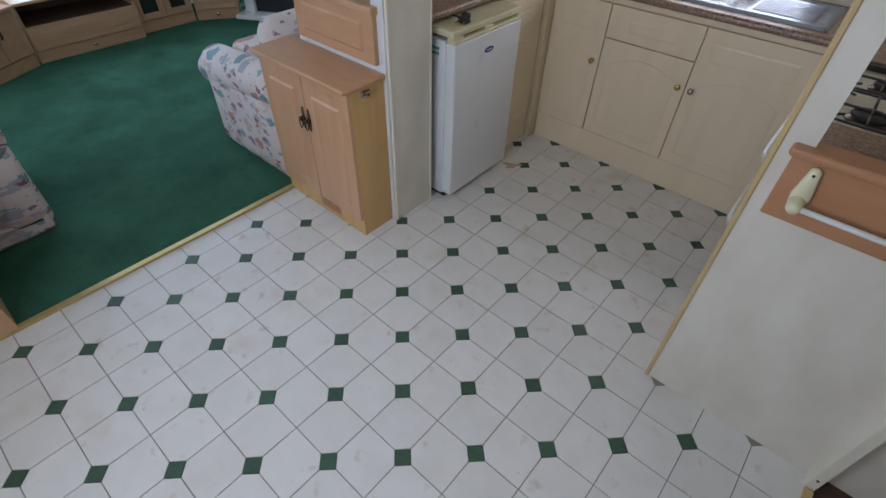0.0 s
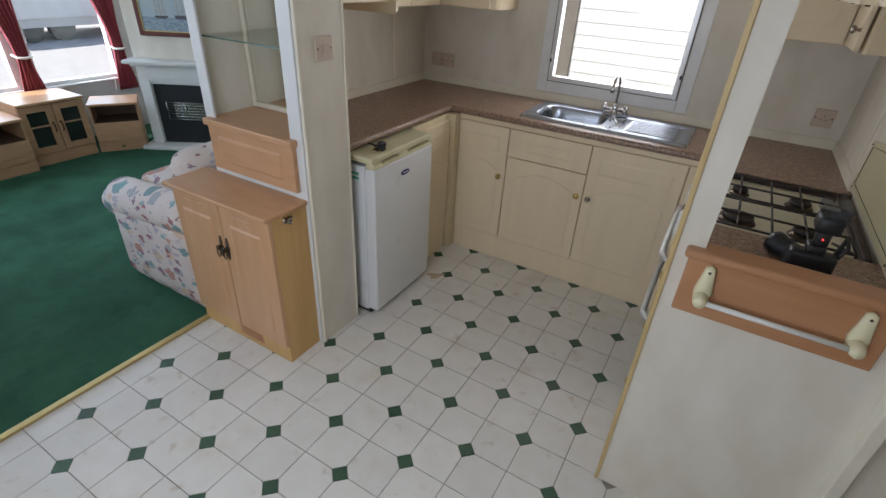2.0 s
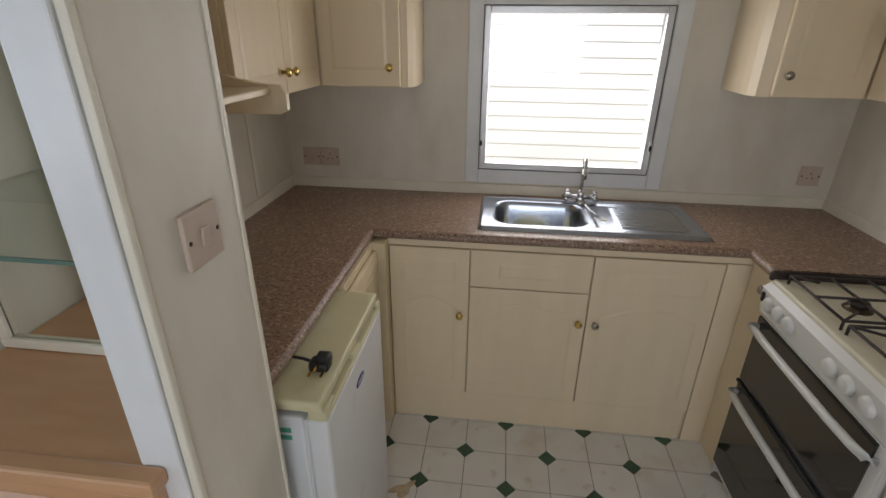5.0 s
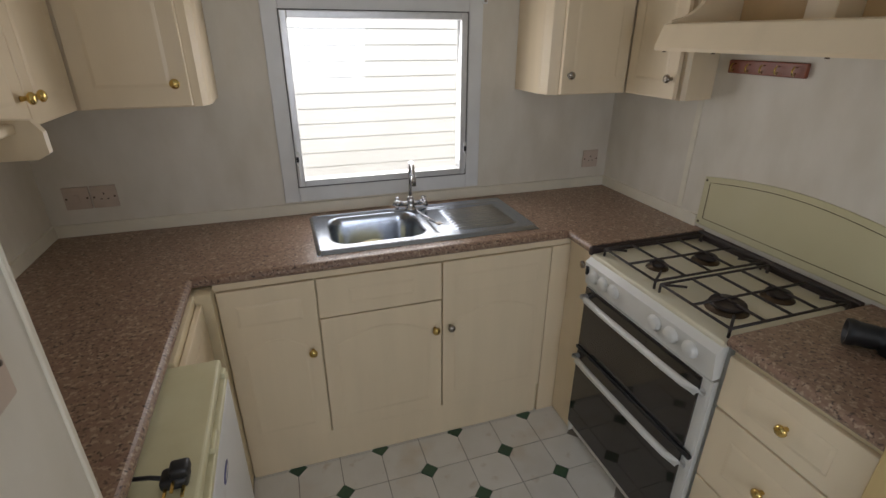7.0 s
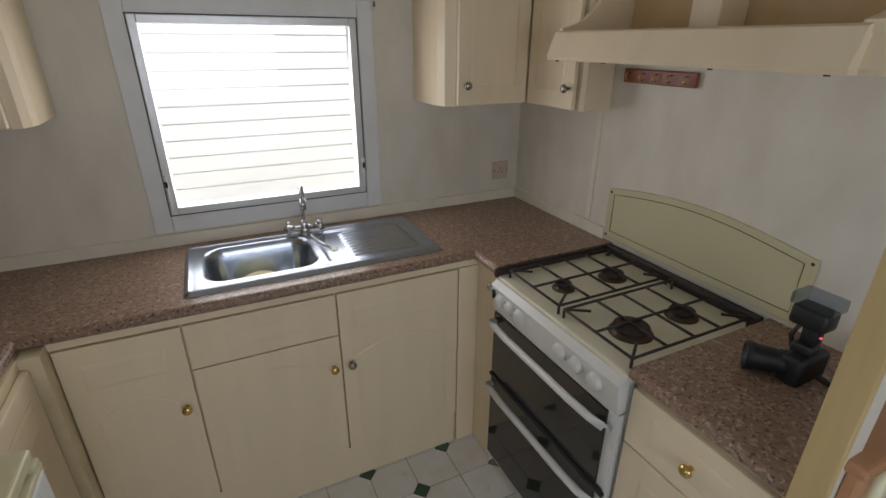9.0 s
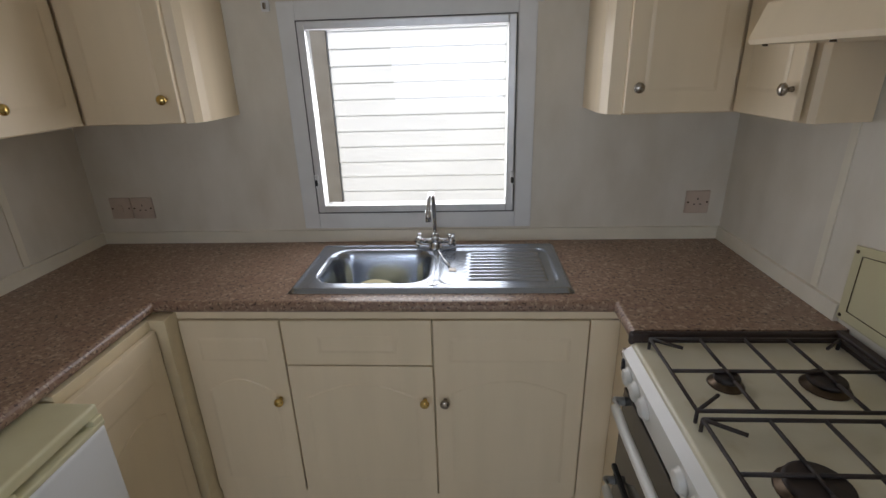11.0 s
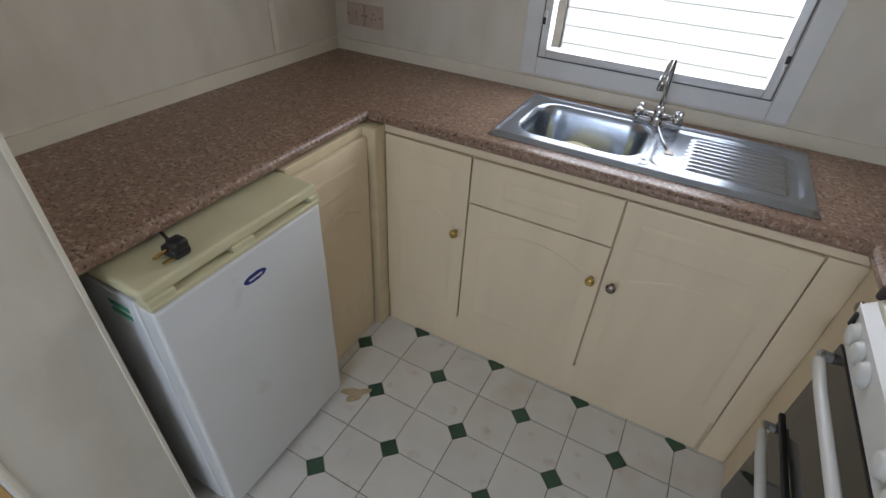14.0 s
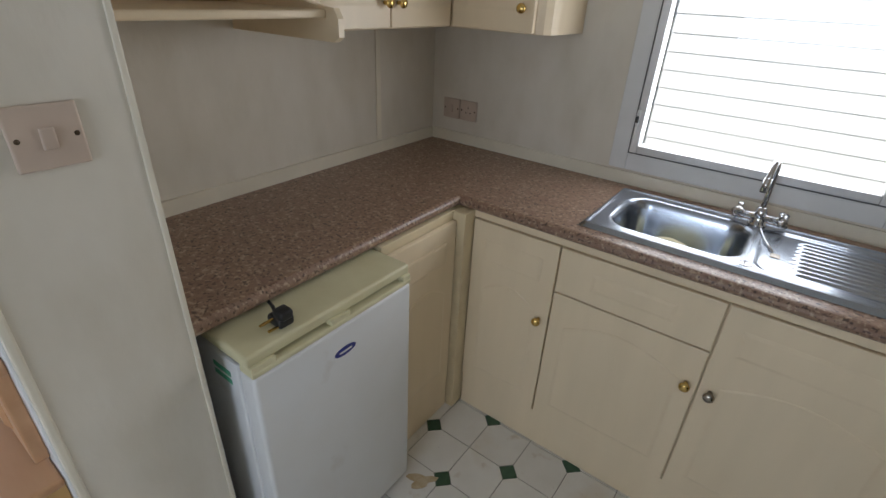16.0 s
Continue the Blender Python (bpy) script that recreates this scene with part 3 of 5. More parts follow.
bm = bmesh.new()
nx, ny = 150, 120
grid = []
for j in range(ny + 1):
    row = []
    for i in range(nx + 1):
        x, y = SX0 + (SX1 - SX0) * i / nx, SY0 + (SY1 - SY0) * j / ny
        e = rounded(x, y, (SX0 + SX1) / 2, (SY0 + SY1) / 2, (SX1 - SX0) / 2, (SY1 - SY0) / 2, 0.02)
        z = CZ + 0.001 + 0.013 * ease(-e / 0.012) - 0.003 * ease((-e - 0.014) / 0.01)
        b = rounded(x, y, 0.412, 0.238, 0.178, 0.125, 0.065)
        z -= 0.135 * ease(-b / 0.032) + 0.006 * ease((0.008 - b) / 0.012)
        dd = rounded(x, y, 0.808, 0.237, 0.190, 0.142, 0.05)
        z -= 0.007 * ease(-dd / 0.014)
        if dd < -0.022 and x > 0.70 and x < 0.965:
            z += 0.0075 * (0.5 + 0.5 * math.cos((y - 0.237) / 0.0245 * 2 * math.pi)) * ease((-dd - 0.022) / 0.02) * ease((x - 0.70) / 0.03)
        row.append(bm.verts.new((x, y, z)))
    grid.append(row)
for j in range(ny):
    for i in range(nx):
        bm.faces.new((grid[j][i], grid[j][i + 1], grid[j + 1][i + 1], grid[j + 1][i]))
bm.transform(SINK_FIT)
sink.add("basin", bm, STEEL, True)
bm = bmesh.new()
add_lathe(bm, [(0.030, 0), (0.030, 0.003), (0.022, 0.004), (0.02, 0.001)], Matrix.Translation((0.45, 0.26, CZ - 0.1335)), 20)
bm.transform(SINK_FIT)
sink.add("waste", bm, CHROME, True)
bm = bmesh.new()
add_lathe(bm, [(0.017, 0), (0.017, 0.002), (0.013, 0.003)], Matrix.Translation((0.607, 0.105, CZ + 0.010)), 18)
add_box(bm, (0.593, 0.104, CZ + 0.0125), (0.621, 0.106, CZ + 0.0135))
bm.transform(SINK_FIT)
sink.add("overflow_cap", bm, CHROME, True)
bm = bmesh.new()
add_box(bm, (0.652, 0.20, CZ + 0.004), (0.676, 0.224, CZ + 0.0065), 0.002)
bm.transform(SINK_FIT)
sink.add("drain_grid", bm, PEWTER)

tap = Thing("mixer_tap", (0.607, 0.418, CZ + 0.004), "chrome mixer tap with clear-cut cross handles", "tap")
bm = bmesh.new()
tx, ty, tz = 0.607, 0.418, CZ + 0.009
add_lathe(bm, [(0.026, 0), (0.026, 0.006), (0.019, 0.012), (0.016, 0.03), (0.017, 0.045), (0.012, 0.056), (0.009, 0.06)], Matrix.Translation((tx, ty, tz)), 20)
add_tube(bm, [(tx - 0.045, ty, tz + 0.028), (tx + 0.045, ty, tz + 0.028)], 0.011, 12)
tap.add("body", bm, CHROME, True)
bm = bmesh.new()
pts = [(tx, ty, tz + 0.05), (tx, ty - 0.004, tz + 0.12), (tx - 0.001, ty - 0.010, tz + 0.17)]
pts += [(tx - 0.001 * k, ty - 0.060 + 0.050 * math.cos(math.pi * k / 12 * 0.95), tz + 0.17 + 0.052 * math.sin(math.pi * k / 12 * 0.95)) for k in range(1, 13)]
pts += [(tx - 0.013, ty - 0.112, tz + 0.155)]
add_tube(bm, pts, 0.0075, 12)
add_tube(bm, [pts[-2], (tx - 0.013, ty - 0.113, tz + 0.138)], 0.0105, 12)
tap.add("spout", bm, CHROME, True)
for s in (-1, 1):
    bm = bmesh.new()
    c = Vector((tx + s * 0.052, ty - 0.006, tz + 0.032))
    axis = Vector((s, -0.35, 0.35)).to_track_quat("Z", "Y").to_matrix().to_4x4()
    mm = Matrix.Translation(c) @ axis
    add_lathe(bm, [(0.010, -0.014), (0.012, 0.0), (0.010, 0.01)], mm, 14)
    for k in range(4):
        a = math.pi / 2 * k + 0.4
        tip = mm @ Vector((0.026 * math.cos(a), 0.026 * math.sin(a), 0.012))
        add_tube(bm, [mm @ Vector((0, 0, 0.006)), tip], 0.008, 8)
    add_lathe(bm, [(0.014, 0.005), (0.016, 0.013), (0.009, 0.021), (0, 0.022)], mm, 14)
    tap.add("handle", bm, CHROME, True)
bm = bmesh.new()
chain = [(0.617, 0.392, CZ + 0.03), (0.624, 0.36, CZ + 0.016), (0.643, 0.306, CZ + 0.010), (0.668, 0.24, CZ + 0.008)]
add_tube(bm, chain, 0.0025, 6)
tap.add("plug_chain", bm, CHROME, True)

bm = bmesh.new()
add_lathe(bm, [(0.0, 0.078), (0.04, 0.075), (0.07, 0.06), (0.088, 0.03), (0.094, 0.0), (0.088, 0.0)][::-1], Matrix.Translation((0.405, 0.225, CZ - 0.123)), 28)
single("bowl", bm, PALE_BOWL, "pale yellow upturned bowl lying in the sink", "bowl", True, base=(0.405, 0.225, CZ - 0.123))

# ---- fridge ----
fr = Thing("fridge", (-0.38, -0.654, 0), "small white under-counter fridge with yellowed top edge", "fridge")
F0, F1 = -0.900, -0.408
fr.box("body", (-0.62, F0, 0.02), (-0.160, F1, 0.818), FRIDGE, 0.006)
fr.box("door", (-0.156, F0, 0.03), (-0.102, F1, 0.812), FRIDGE, 0.010, segs=3)
fr.box("seal", (-0.161, F0 + 0.008, 0.04), (-0.154, F1 - 0.008, 0.805), PVC, 0.001)
fr.box("top", (-0.63, F0 - 0.004, 0.836), (-0.112, F1 + 0.004, 0.866), YELLOWED, 0.008, segs=3, label="yellowed plastic top")
bm = bmesh.new()
add_box(bm, (-0.15, F0, 0.812), (-0.102, F1, 0.826), 0.004)
for a, b in ((F0, F0 + 0.06), (-0.69, -0.63), (F1 - 0.03, F1)):
    add_box(bm, (-0.147, a, 0.822), (-0.104, b, 0.840), 0.003)
fr.add("handle_strip", bm, YELLOWED, label="yellowed handle strip with finger slots")
fr.box("toe", (-0.60, F0 + 0.01, 0.0), (-0.15, F1 - 0.01, 0.02), BLACK, 0.001)
bm = bmesh.new()
mm = facing("+x", -0.1025, -0.656, 0.735)
add_lathe(bm, [(0.030, 0), (0.030, 0.0018), (0.027, 0.0024)], mm @ Matrix.Diagonal((1.15, 0.42, 1, 1)), 28)
badge = fr.add("badge", bm, BLUE, label="small blue oval badge")
bm = bmesh.new()
add_box(bm, (-0.1005, -0.676, 0.7325), (-0.0995, -0.636, 0.7375))
fr.add("badge_bar", bm, WHITE)
for z in (0.772, 0.750):
    fr.box("sticker", (-0.255, F0 - 0.0015, z), (-0.19, F0 - 0.0005, z + 0.013), STICKER, 0.0, "small green sticker")

plug = Thing("mains_plug", (-0.155, -0.785, 0.866), "black three-pin mains plug lying on the fridge", "plug")
bm = bmesh.new()
add_box(bm, (-0.178, -0.806, 0.867), (-0.130, -0.766, 0.892), 0.008, 3)
add_box(bm, (-0.160, -0.802, 0.887), (-0.126, -0.770, 0.910), 0.006, 2)
add_tube(bm, [(-0.172, -0.786, 0.884), (-0.20, -0.772, 0.880), (-0.25, -0.755, 0.872), (-0.42, -0.76, 0.871)], 0.0042, 8)
plug.add("body", bm, BLACK, True)
for x, z in ((-0.168, 0.876), (-0.138, 0.876), (-0.152, 0.890)):
    bm = bmesh.new()
    add_box(bm, (x - 0.003, -0.830, z - 0.002), (x + 0.003, -0.805, z + 0.002), 0.001)
    plug.add("pin", bm, BRASS)

bm = bmesh.new()
pts = []
for k in range(18):
    a = 2 * math.pi * k / 18
    r = 1 + 0.35 * math.sin(3 * a + 0.6) + 0.15 * math.sin(5 * a)
    pts.append((0.045 * r * math.cos(a), 0.028 * r * math.sin(a)))
add_prism(bm, pts, 0.0008, pose(-0.055, -0.395, 0.0012, 0, 0, 35))
single("stain", bm, STAIN, "brown rust stain on the vinyl by the fridge", "stain", base=(-0.055, -0.395, 0.0))

# ---- cooker ----
ck = Thing("cooker", (1.4, -0.445, 0), "white freestanding gas cooker with double oven", "cooker")
C0, C1 = -0.775, -0.165
ck.box("body", (1.175, C0 + 0.002, 0.02), (1.66, C1 - 0.004, 0.866), WHITE, 0.004)
bm = bmesh.new()
add_box(bm, (1.148, C0, 0.868), (1.652, C1, 0.886), 0.007, 3)
ck.add("hob_plate", bm, HOB)
bm = bmesh.new()
add_box(bm, (1.140, C1 - 0.012, 0.878), (1.66, C1 + 0.006, 0.912), 0.006)
add_box(bm, (1.640, C0, 0.878), (1.662, C1, 0.918), 0.004)
ck.add("edge_strip", bm, RUBBER, label="dark edging strip")
bm = bmesh.new()
add_prism(bm, [(0.0, 0.0), (0.030, 0.0), (0.030, 0.108), (0.022, 0.118), (-0.012, 0.09)], C1 - C0 - 0.004,
          Matrix(((1, 0, 0, 1.140), (0, 0, 1, C0 + 0.002), (0, 1, 0, 0.764), (0, 0, 0, 1))))
ck.add("control_panel", bm, WHITE)
tilt = Vector((-0.98, 0, -0.10)).to_track_quat("Z", "Y").to_matrix().to_4x4()
for y in (-0.225, -0.282, -0.34, -0.545, -0.615, -0.690):
    bm = bmesh.new()
    add_lathe(bm, [(0.027, 0), (0.027, 0.004), (0.023, 0.006), (0.022, 0.012), (0.018, 0.015), (0, 0.0155)], Matrix.Translation((1.133, y, 0.815)) @ tilt, 20)
    ck.add("control_knob", bm, WHITE, True)
ck.box("ignition", (1.124, -0.190, 0.808), (1.140, -0.178, 0.842), BLACK, 0.003)


def oven_door(z0, z1, hz):
    ck.box("oven_door", (1.148, C0 + 0.004, z0), (1.175, C1 - 0.006, z1), WHITE, 0.006)
    ck.box("oven_glass", (1.142, C0 + 0.036, z0 + 0.004), (1.150, C1 - 0.008, z1 - 0.004), OVEN_GLASS, 0.002, "dark tinted oven glass")
    bm = bmesh.new()
    y0, y1, x = C0 + 0.02, C1 - 0.02, 1.108
    pts = [(1.142, y0, hz - 0.012), (1.120, y0 + 0.005, hz - 0.006), (x, y0 + 0.04, hz)]
    pts += [(x - 0.004, y0 + 0.04 + (y1 - y0 - 0.08) * k / 6, hz) for k in range(1, 6)]
    pts += [(x, y1 - 0.04, hz), (1.120, y1 - 0.005, hz - 0.006), (1.142, y1, hz - 0.012)]
    add_tube(bm, pts, 0.012, 12)
    ck.add("oven_handle", bm, WHITE, True)


oven_door(0.485, 0.752, 0.722)
oven_door(0.085, 0.470, 0.448)
ck.box("trim_bar", (1.135, C0 + 0.002, 0.470), (1.148, C1 - 0.004, 0.484), BLACK, 0.003)
for y in (C0 + 0.001, C1 - 0.014):
    ck.box("side_strip", (1.150, y, 0.03), (1.170, y + 0.012, 0.755), WHITE, 0.001)
ck.box("toe", (1.190, C0 + 0.01, 0.0), (1.550, C1 - 0.01, 0.08), CREAM_EDGE, 0.002)
HZ = 0.886
for bx, by, br in ((1.296, -0.344, 0.026), (1.500, -0.352, 0.036), (1.300, -0.634, 0.050), (1.502, -0.634, 0.036)):
    bm = bmesh.new()
    add_lathe(bm, [(br + 0.012, 0), (br + 0.009, 0.004), (br * 0.9, 0.007), (br * 0.9, 0.014)], Matrix.Translation((bx, by, HZ)), 24)
    ck.add("burner_base", bm, BRONZE, True)
    bm = bmesh.new()
    add_lathe(bm, [(br, 0.012), (br + 0.002, 0.016), (br, 0.022), (br * 0.9, 0.024), (0, 0.025)], Matrix.Translation((bx, by, HZ)), 24)
    ck.add("burner_cap", bm, IRON, True)
for y0, y1, spots in ((-0.468, -0.205, ((1.296, -0.344), (1.500, -0.352))), (-0.755, -0.492, ((1.300, -0.634), (1.502, -0.634)))):
    bm = bmesh.new()
    gz, x0, x1, r = HZ + 0.028, 1.178, 1.625, 0.0042
    add_tube(bm, [(x0, y0, gz), (x1, y0, gz)], r, 6)
    add_tube(bm, [(x0, y1, gz), (x1, y1, gz)], r, 6)
    add_tube(bm, [(x0, y0, gz), (x0, y1, gz)], r, 6)
    add_tube(bm, [(x1, y0, gz), (x1, y1, gz)], r, 6)
    xm, ym = (x0 + x1) / 2, (y0 + y1) / 2
    add_tube(bm, [(xm, y0, gz), (xm, y1, gz)], r, 6)
    add_tube(bm, [(x0, ym, gz), (x1, ym, gz)], r, 6)
    for bx, by in spots:
        add_tube(bm, [(bx, y0, gz), (bx, by - 0.028, gz)], r, 6)
        add_tube(bm, [(bx, y1, gz), (bx, by + 0.028, gz)], r, 6)
        add_tube(bm, [(bx, by - 0.03, gz + 0.002), (bx, by + 0.03, gz + 0.002)], r * 0.8, 6)
    for cx, cy, dx, dy in ((x0, y0, 1, 1), (x1, y0, -1, 1), (x0, y1, 1, -1), (x1, y1, -1, -1)):
        add_tube(bm, [(cx, cy, gz), (cx + dx * 0.06, cy + dy * 0.045, gz + 0.003)], r, 6)
        add_tube(bm, [(cx, cy, gz), (cx, cy, HZ)], r, 6)
    ck.add("pan_support", bm, IRON, True)

# heat shield behind the hob
bm = bmesh.new()
n = 14
y0, y1, zlo, zhi = -0.854, -0.115, 0.928, 1.122
out = [(0, 0), (y1 - y0, 0)]
out += [(y1 - y0 - (y1 - y0) * k / n, zhi - zlo + 0.04 * math.sin(math.pi * k / n)) for k in range(n + 1)]
mm = facing("-x", 1.678, y1, zlo)
add_prism(bm, out, 0.006, mm, 0.004, 0.002)
shield = Thing("heat_shield", (1.676, -0.47, 0.93), "olive-cream enamel heat shield on the wall", "shield")
shield.add("plate", bm, SPLASH)
bm = bmesh.new()
lines = [(1.669, y1 - 0.03, zlo + 0.03), (1.669, y0 + 0.03, zlo + 0.03), (1.669, y0 + 0.03, zhi - 0.018)]
lines += [(1.669, y0 + 0.03 + (y1 - y0 - 0.06) * k / n, zhi - 0.018 + 0.036 * math.sin(math.pi * k / n)) for k in range(1, n + 1)]
lines += [(1.669, y1 - 0.03, zlo + 0.03)]
add_tube(bm, lines, 0.0012, 5)
shield.add("border_line", bm, BRONZE)
for y in (y0 + 0.012, y1 - 0.012):
    for z in (zlo + 0.012, zhi - 0.012):
        bm = bmesh.new()
        add_lathe(bm, [(0.005, 0), (0.004, 0.002), (0, 0.003)], facing("-x", 1.670, y, z), 10)
        shield.add("screw", bm, BRONZE, True)

# ---- wall cupboards ----
ZB = 1.410
wl = Thing("wall_cupboard", (-0.4, 0.3, ZB), "cream laminate corner wall cupboards with brass knobs", "cupboard", "wall cupboards")
wl.box("carcass_side", (LEFT + 0.001, -0.400, ZB), (-0.488, BACK - 0.002, TOP - 0.03), CREAM, 0.003)
bm = bmesh.new()
add_prism(bm, [(-0.488, 0.252), (-0.150, 0.252), (-0.128, 0.262), (-0.112, 0.285), (-0.105, 0.32), (-0.105, BACK - 0.002), (-0.488, BACK - 0.002)], TOP - 0.03 - ZB, Matrix.Translation((0, 0, ZB)))
wl.add("carcass_back", bm, CREAM)
d = front(wl, "-y", 0.252, -0.466, ZB + 0.004, 0.312, 0.62, ((0.05, 0.06, 0.212, 0.51, 0.03),))
knob(wl, facing("-y", 0.234, -0.190, ZB + 0.074), parent=d)
for y0, ky in ((-0.397, -0.105), (-0.075, -0.046)):
    d = front(wl, "+x", -0.488, y0, ZB + 0.004, 0.318 if y0 < -0.2 else 0.302, 0.62, ((0.05, 0.06, 0.21, 0.51, 0.03),))
    knob(wl, facing("+x", -0.470, ky, ZB + 0.074), parent=d)

wr = Thing("wall_cupboard", (1.5, 0.3, ZB), "cream laminate corner wall cupboards with pewter knobs", "cupboard", "wall cupboards")
bm = bmesh.new()
add_prism(bm, [(1.135, BACK - 0.002), (1.135, 0.30), (1.150, 0.262), (1.185, 0.242), (1.512, 0.242), (1.512, BACK - 0.002)], TOP - 0.03 - ZB + 0.004, Matrix.Translation((0, 0, ZB - 0.004)))
wr.add("carcass_back", bm, CREAM)
bm = bmesh.new()
add_prism(bm, [(1.512, 0.242), (1.522, -0.060), (1.534, -0.072), (RIGHT - 0.003, -0.050), (RIGHT - 0.003, BACK - 0.002), (1.512, BACK - 0.002)], TOP - 0.03 - ZB + 0.004, Matrix.Translation((0, 0, ZB - 0.004)))
wr.add("carcass_side", bm, CREAM)
d = front(wr, "-y", 0.242, 1.188, ZB, 0.302, 0.62, ((0.05, 0.06, 0.202, 0.51, 0.03),))
knob(wr, facing("-y", 0.224, 1.218, ZB + 0.072), PEWTER, parent=d)
d = front(wr, "-x", 1.512, 0.220, ZB, 0.272, 0.62, ((0.05, 0.06, 0.172, 0.51, 0.03),))
knob(wr, facing("-x", 1.494, -0.030, ZB + 0.072), PEWTER, parent=d)

# ---- open shelf with scooped ends (left) and the hood canopy (right) ----
def scoop(depth, tip, high, n=14):
    """Side profile of a bracket: a narrow foot that sweeps up into a tall back."""
    pts = [(0, 0), (depth - 0.02, 0), (depth, 0.012), (depth, tip * 0.7), (depth - 0.015, tip)]
    for k in range(1, n + 1):
        a = k / n * math.pi / 2
        pts.append(((depth - 0.015) - (depth - 0.075) * math.sin(a), high - (high - tip) * math.cos(a)))
    return pts + [(0.06, TOP - 0.03 - ZB + 0.02), (0, TOP - 0.03 - ZB + 0.02)]


sh = Thing("open_shelf", (-0.6, -0.6, 1.40), "cream wall shelf with scooped end brackets", "shelf")
for y in (-0.420,):
    bm = bmesh.new()
    add_prism(bm, scoop(0.440, 0.075, 0.34), 0.018, Matrix(((1, 0, 0, LEFT), (0, 0, 1, y), (0, 1, 0, 1.400), (0, 0, 0, 1))))
    sh.add("bracket", bm, CREAM)
sh.box("board", (LEFT + 0.001, -0.943, 1.452), (LEFT + 0.400, -0.421, 1.470), CREAM, 0.004)
sh.box("back", (LEFT + 0.001, -0.943, 1.471), (LEFT + 0.012, -0.421, TOP - 0.02), SHELF_IN, 0.001)

hood = Thing("cooker_hood", (1.45, -0.5, 1.55), "cream cooker hood canopy with scooped sides", "hood")
bm = bmesh.new()
add_prism(bm, [(0.0, 0.0), (0.333, 0.0), (0.338, 0.01), (0.311, 0.080), (0.296, 0.085), (0.288, 0.07), (0.0, 0.07)], 0.85,
          Matrix(((-1, 0, 0, 1.678), (0, 0, -1, -0.092), (0, 1, 0, 1.580), (0, 0, 0, 1))))
hood.add("canopy", bm, CREAM)
for y in (-0.092, -0.924):
    bm = bmesh.new()
    p = [(0.0, 0.068), (0.301, 0.068), (0.296, 0.09)]
    p += [(0.296 - 0.190 * math.sin(k / 12 * math.pi / 2), 0.33 - 0.235 * math.cos(k / 12 * math.pi / 2)) for k in range(1, 13)]
    p += [(0.06, 0.46), (0.0, 0.46)]
    add_prism(bm, p, 0.018 if y > -0.5 else 0.10, Matrix(((-1, 0, 0, 1.678), (0, 0, -1, y), (0, 1, 0, 1.580), (0, 0, 0, 1))))
    hood.add("side_bracket", bm, CREAM)
bm = bmesh.new()
add_prism(bm, [(0.0, 0.0), (0.300, 0.0), (0.305, 0.01), (0.292, 0.075), (0.0, 0.075)], 0.10, Matrix(((-1, 0, 0, 1.678), (0, 0, -1, -0.942), (0, 1, 0, 1.580), (0, 0, 0, 1))))
hood.add("end_return", bm, CREAM)
hood.box("back_panel", (1.665, -0.924, 1.65), (1.678, -0.111, 2.05), SHELF_IN, 0.001, "warm tan back panel")
hood.box("divider", (1.56, -0.51, 1.65), (1.665, -0.42, 2.05), CREAM, 0.003)
for y in (-0.115, -0.32, -0.66, -0.90):
    bm = bmesh.new()
    add_lathe(bm, [(0.006, 0), (0.005, 0.004), (0, 0.005)], Matrix.Translation((1.365, y, 1.576)), 10)
    hood.add("screw", bm, BRONZE, True)

hk = Thing("hook_rail", (1.675, -0.25, 1.51), "dark red wooden rail with small brass hooks", "hook rail")
hk.box("board", (1.663, -0.400, 1.505), (1.678, -0.110, 1.550), HOOK_WOOD, 0.004)
for y in (-0.14, -0.20, -0.255, -0.31, -0.37):
    bm = bmesh.new()
    add_tube(bm, [(1.663, y, 1.537), (1.648, y, 1.537), (1.642, y, 1.527), (1.644, y, 1.515), (1.653, y, 1.512), (1.657, y, 1.520)], 0.0028, 6)
    hk.add("hook", bm, BRASS, True)

# ---- sockets and switch ----
def socket(kind, at, along, z, holes, label):
    mm = facing(kind, at, along, z)
    t = Thing("socket" if holes else "light_switch", mm.translation, label, "socket" if holes else "switch", "wall sockets" if holes else "")
    bm = bmesh.new()
    b2 = bmesh.new()
    add_box(b2, (-0.043, -0.043, 0), (0.043, 0.043, 0.009), 0.003)
    b2.transform(mm)
    me = bpy.data.meshes.new("tmp")
    b2.to_mesh(me)
    bm.from_mesh(me)
    b2.free()
    t.add("plate", bm, SOCKET)
    spots = ((0, 0.012, 0.004, 0.007), (-0.011, -0.008, 0.006, 0.004), (0.011, -0.008, 0.006, 0.004)) if holes == 1 else ()
    for x, y, w, h in spots:
        b2 = bmesh.new()
        add_box(b2, (x - w / 2, y - h / 2, 0.0085), (x + w / 2, y + h / 2, 0.0096))
        b2.transform(mm)
        t.add("slot", b2, BLACK)
    if holes != 1:
        b2 = bmesh.new()
        add_box(b2, (-0.009, -0.016, 0.008), (0.009, 0.016, 0.0135), 0.003)
        b2.transform(mm @ pose(0, 0, 0, 6))
        t.add("rocker", b2, SOCKET)
    for x in (-0.034, 0.034):
        b2 = bmesh.new()
        add_lathe(b2, [(0.004, 0.008), (0.0035, 0.0098), (0, 0.010)], mm @ Matrix.Translation((x, 0, 0)), 10)
        t.add("screw", b2, BRONZE, True)
    return t


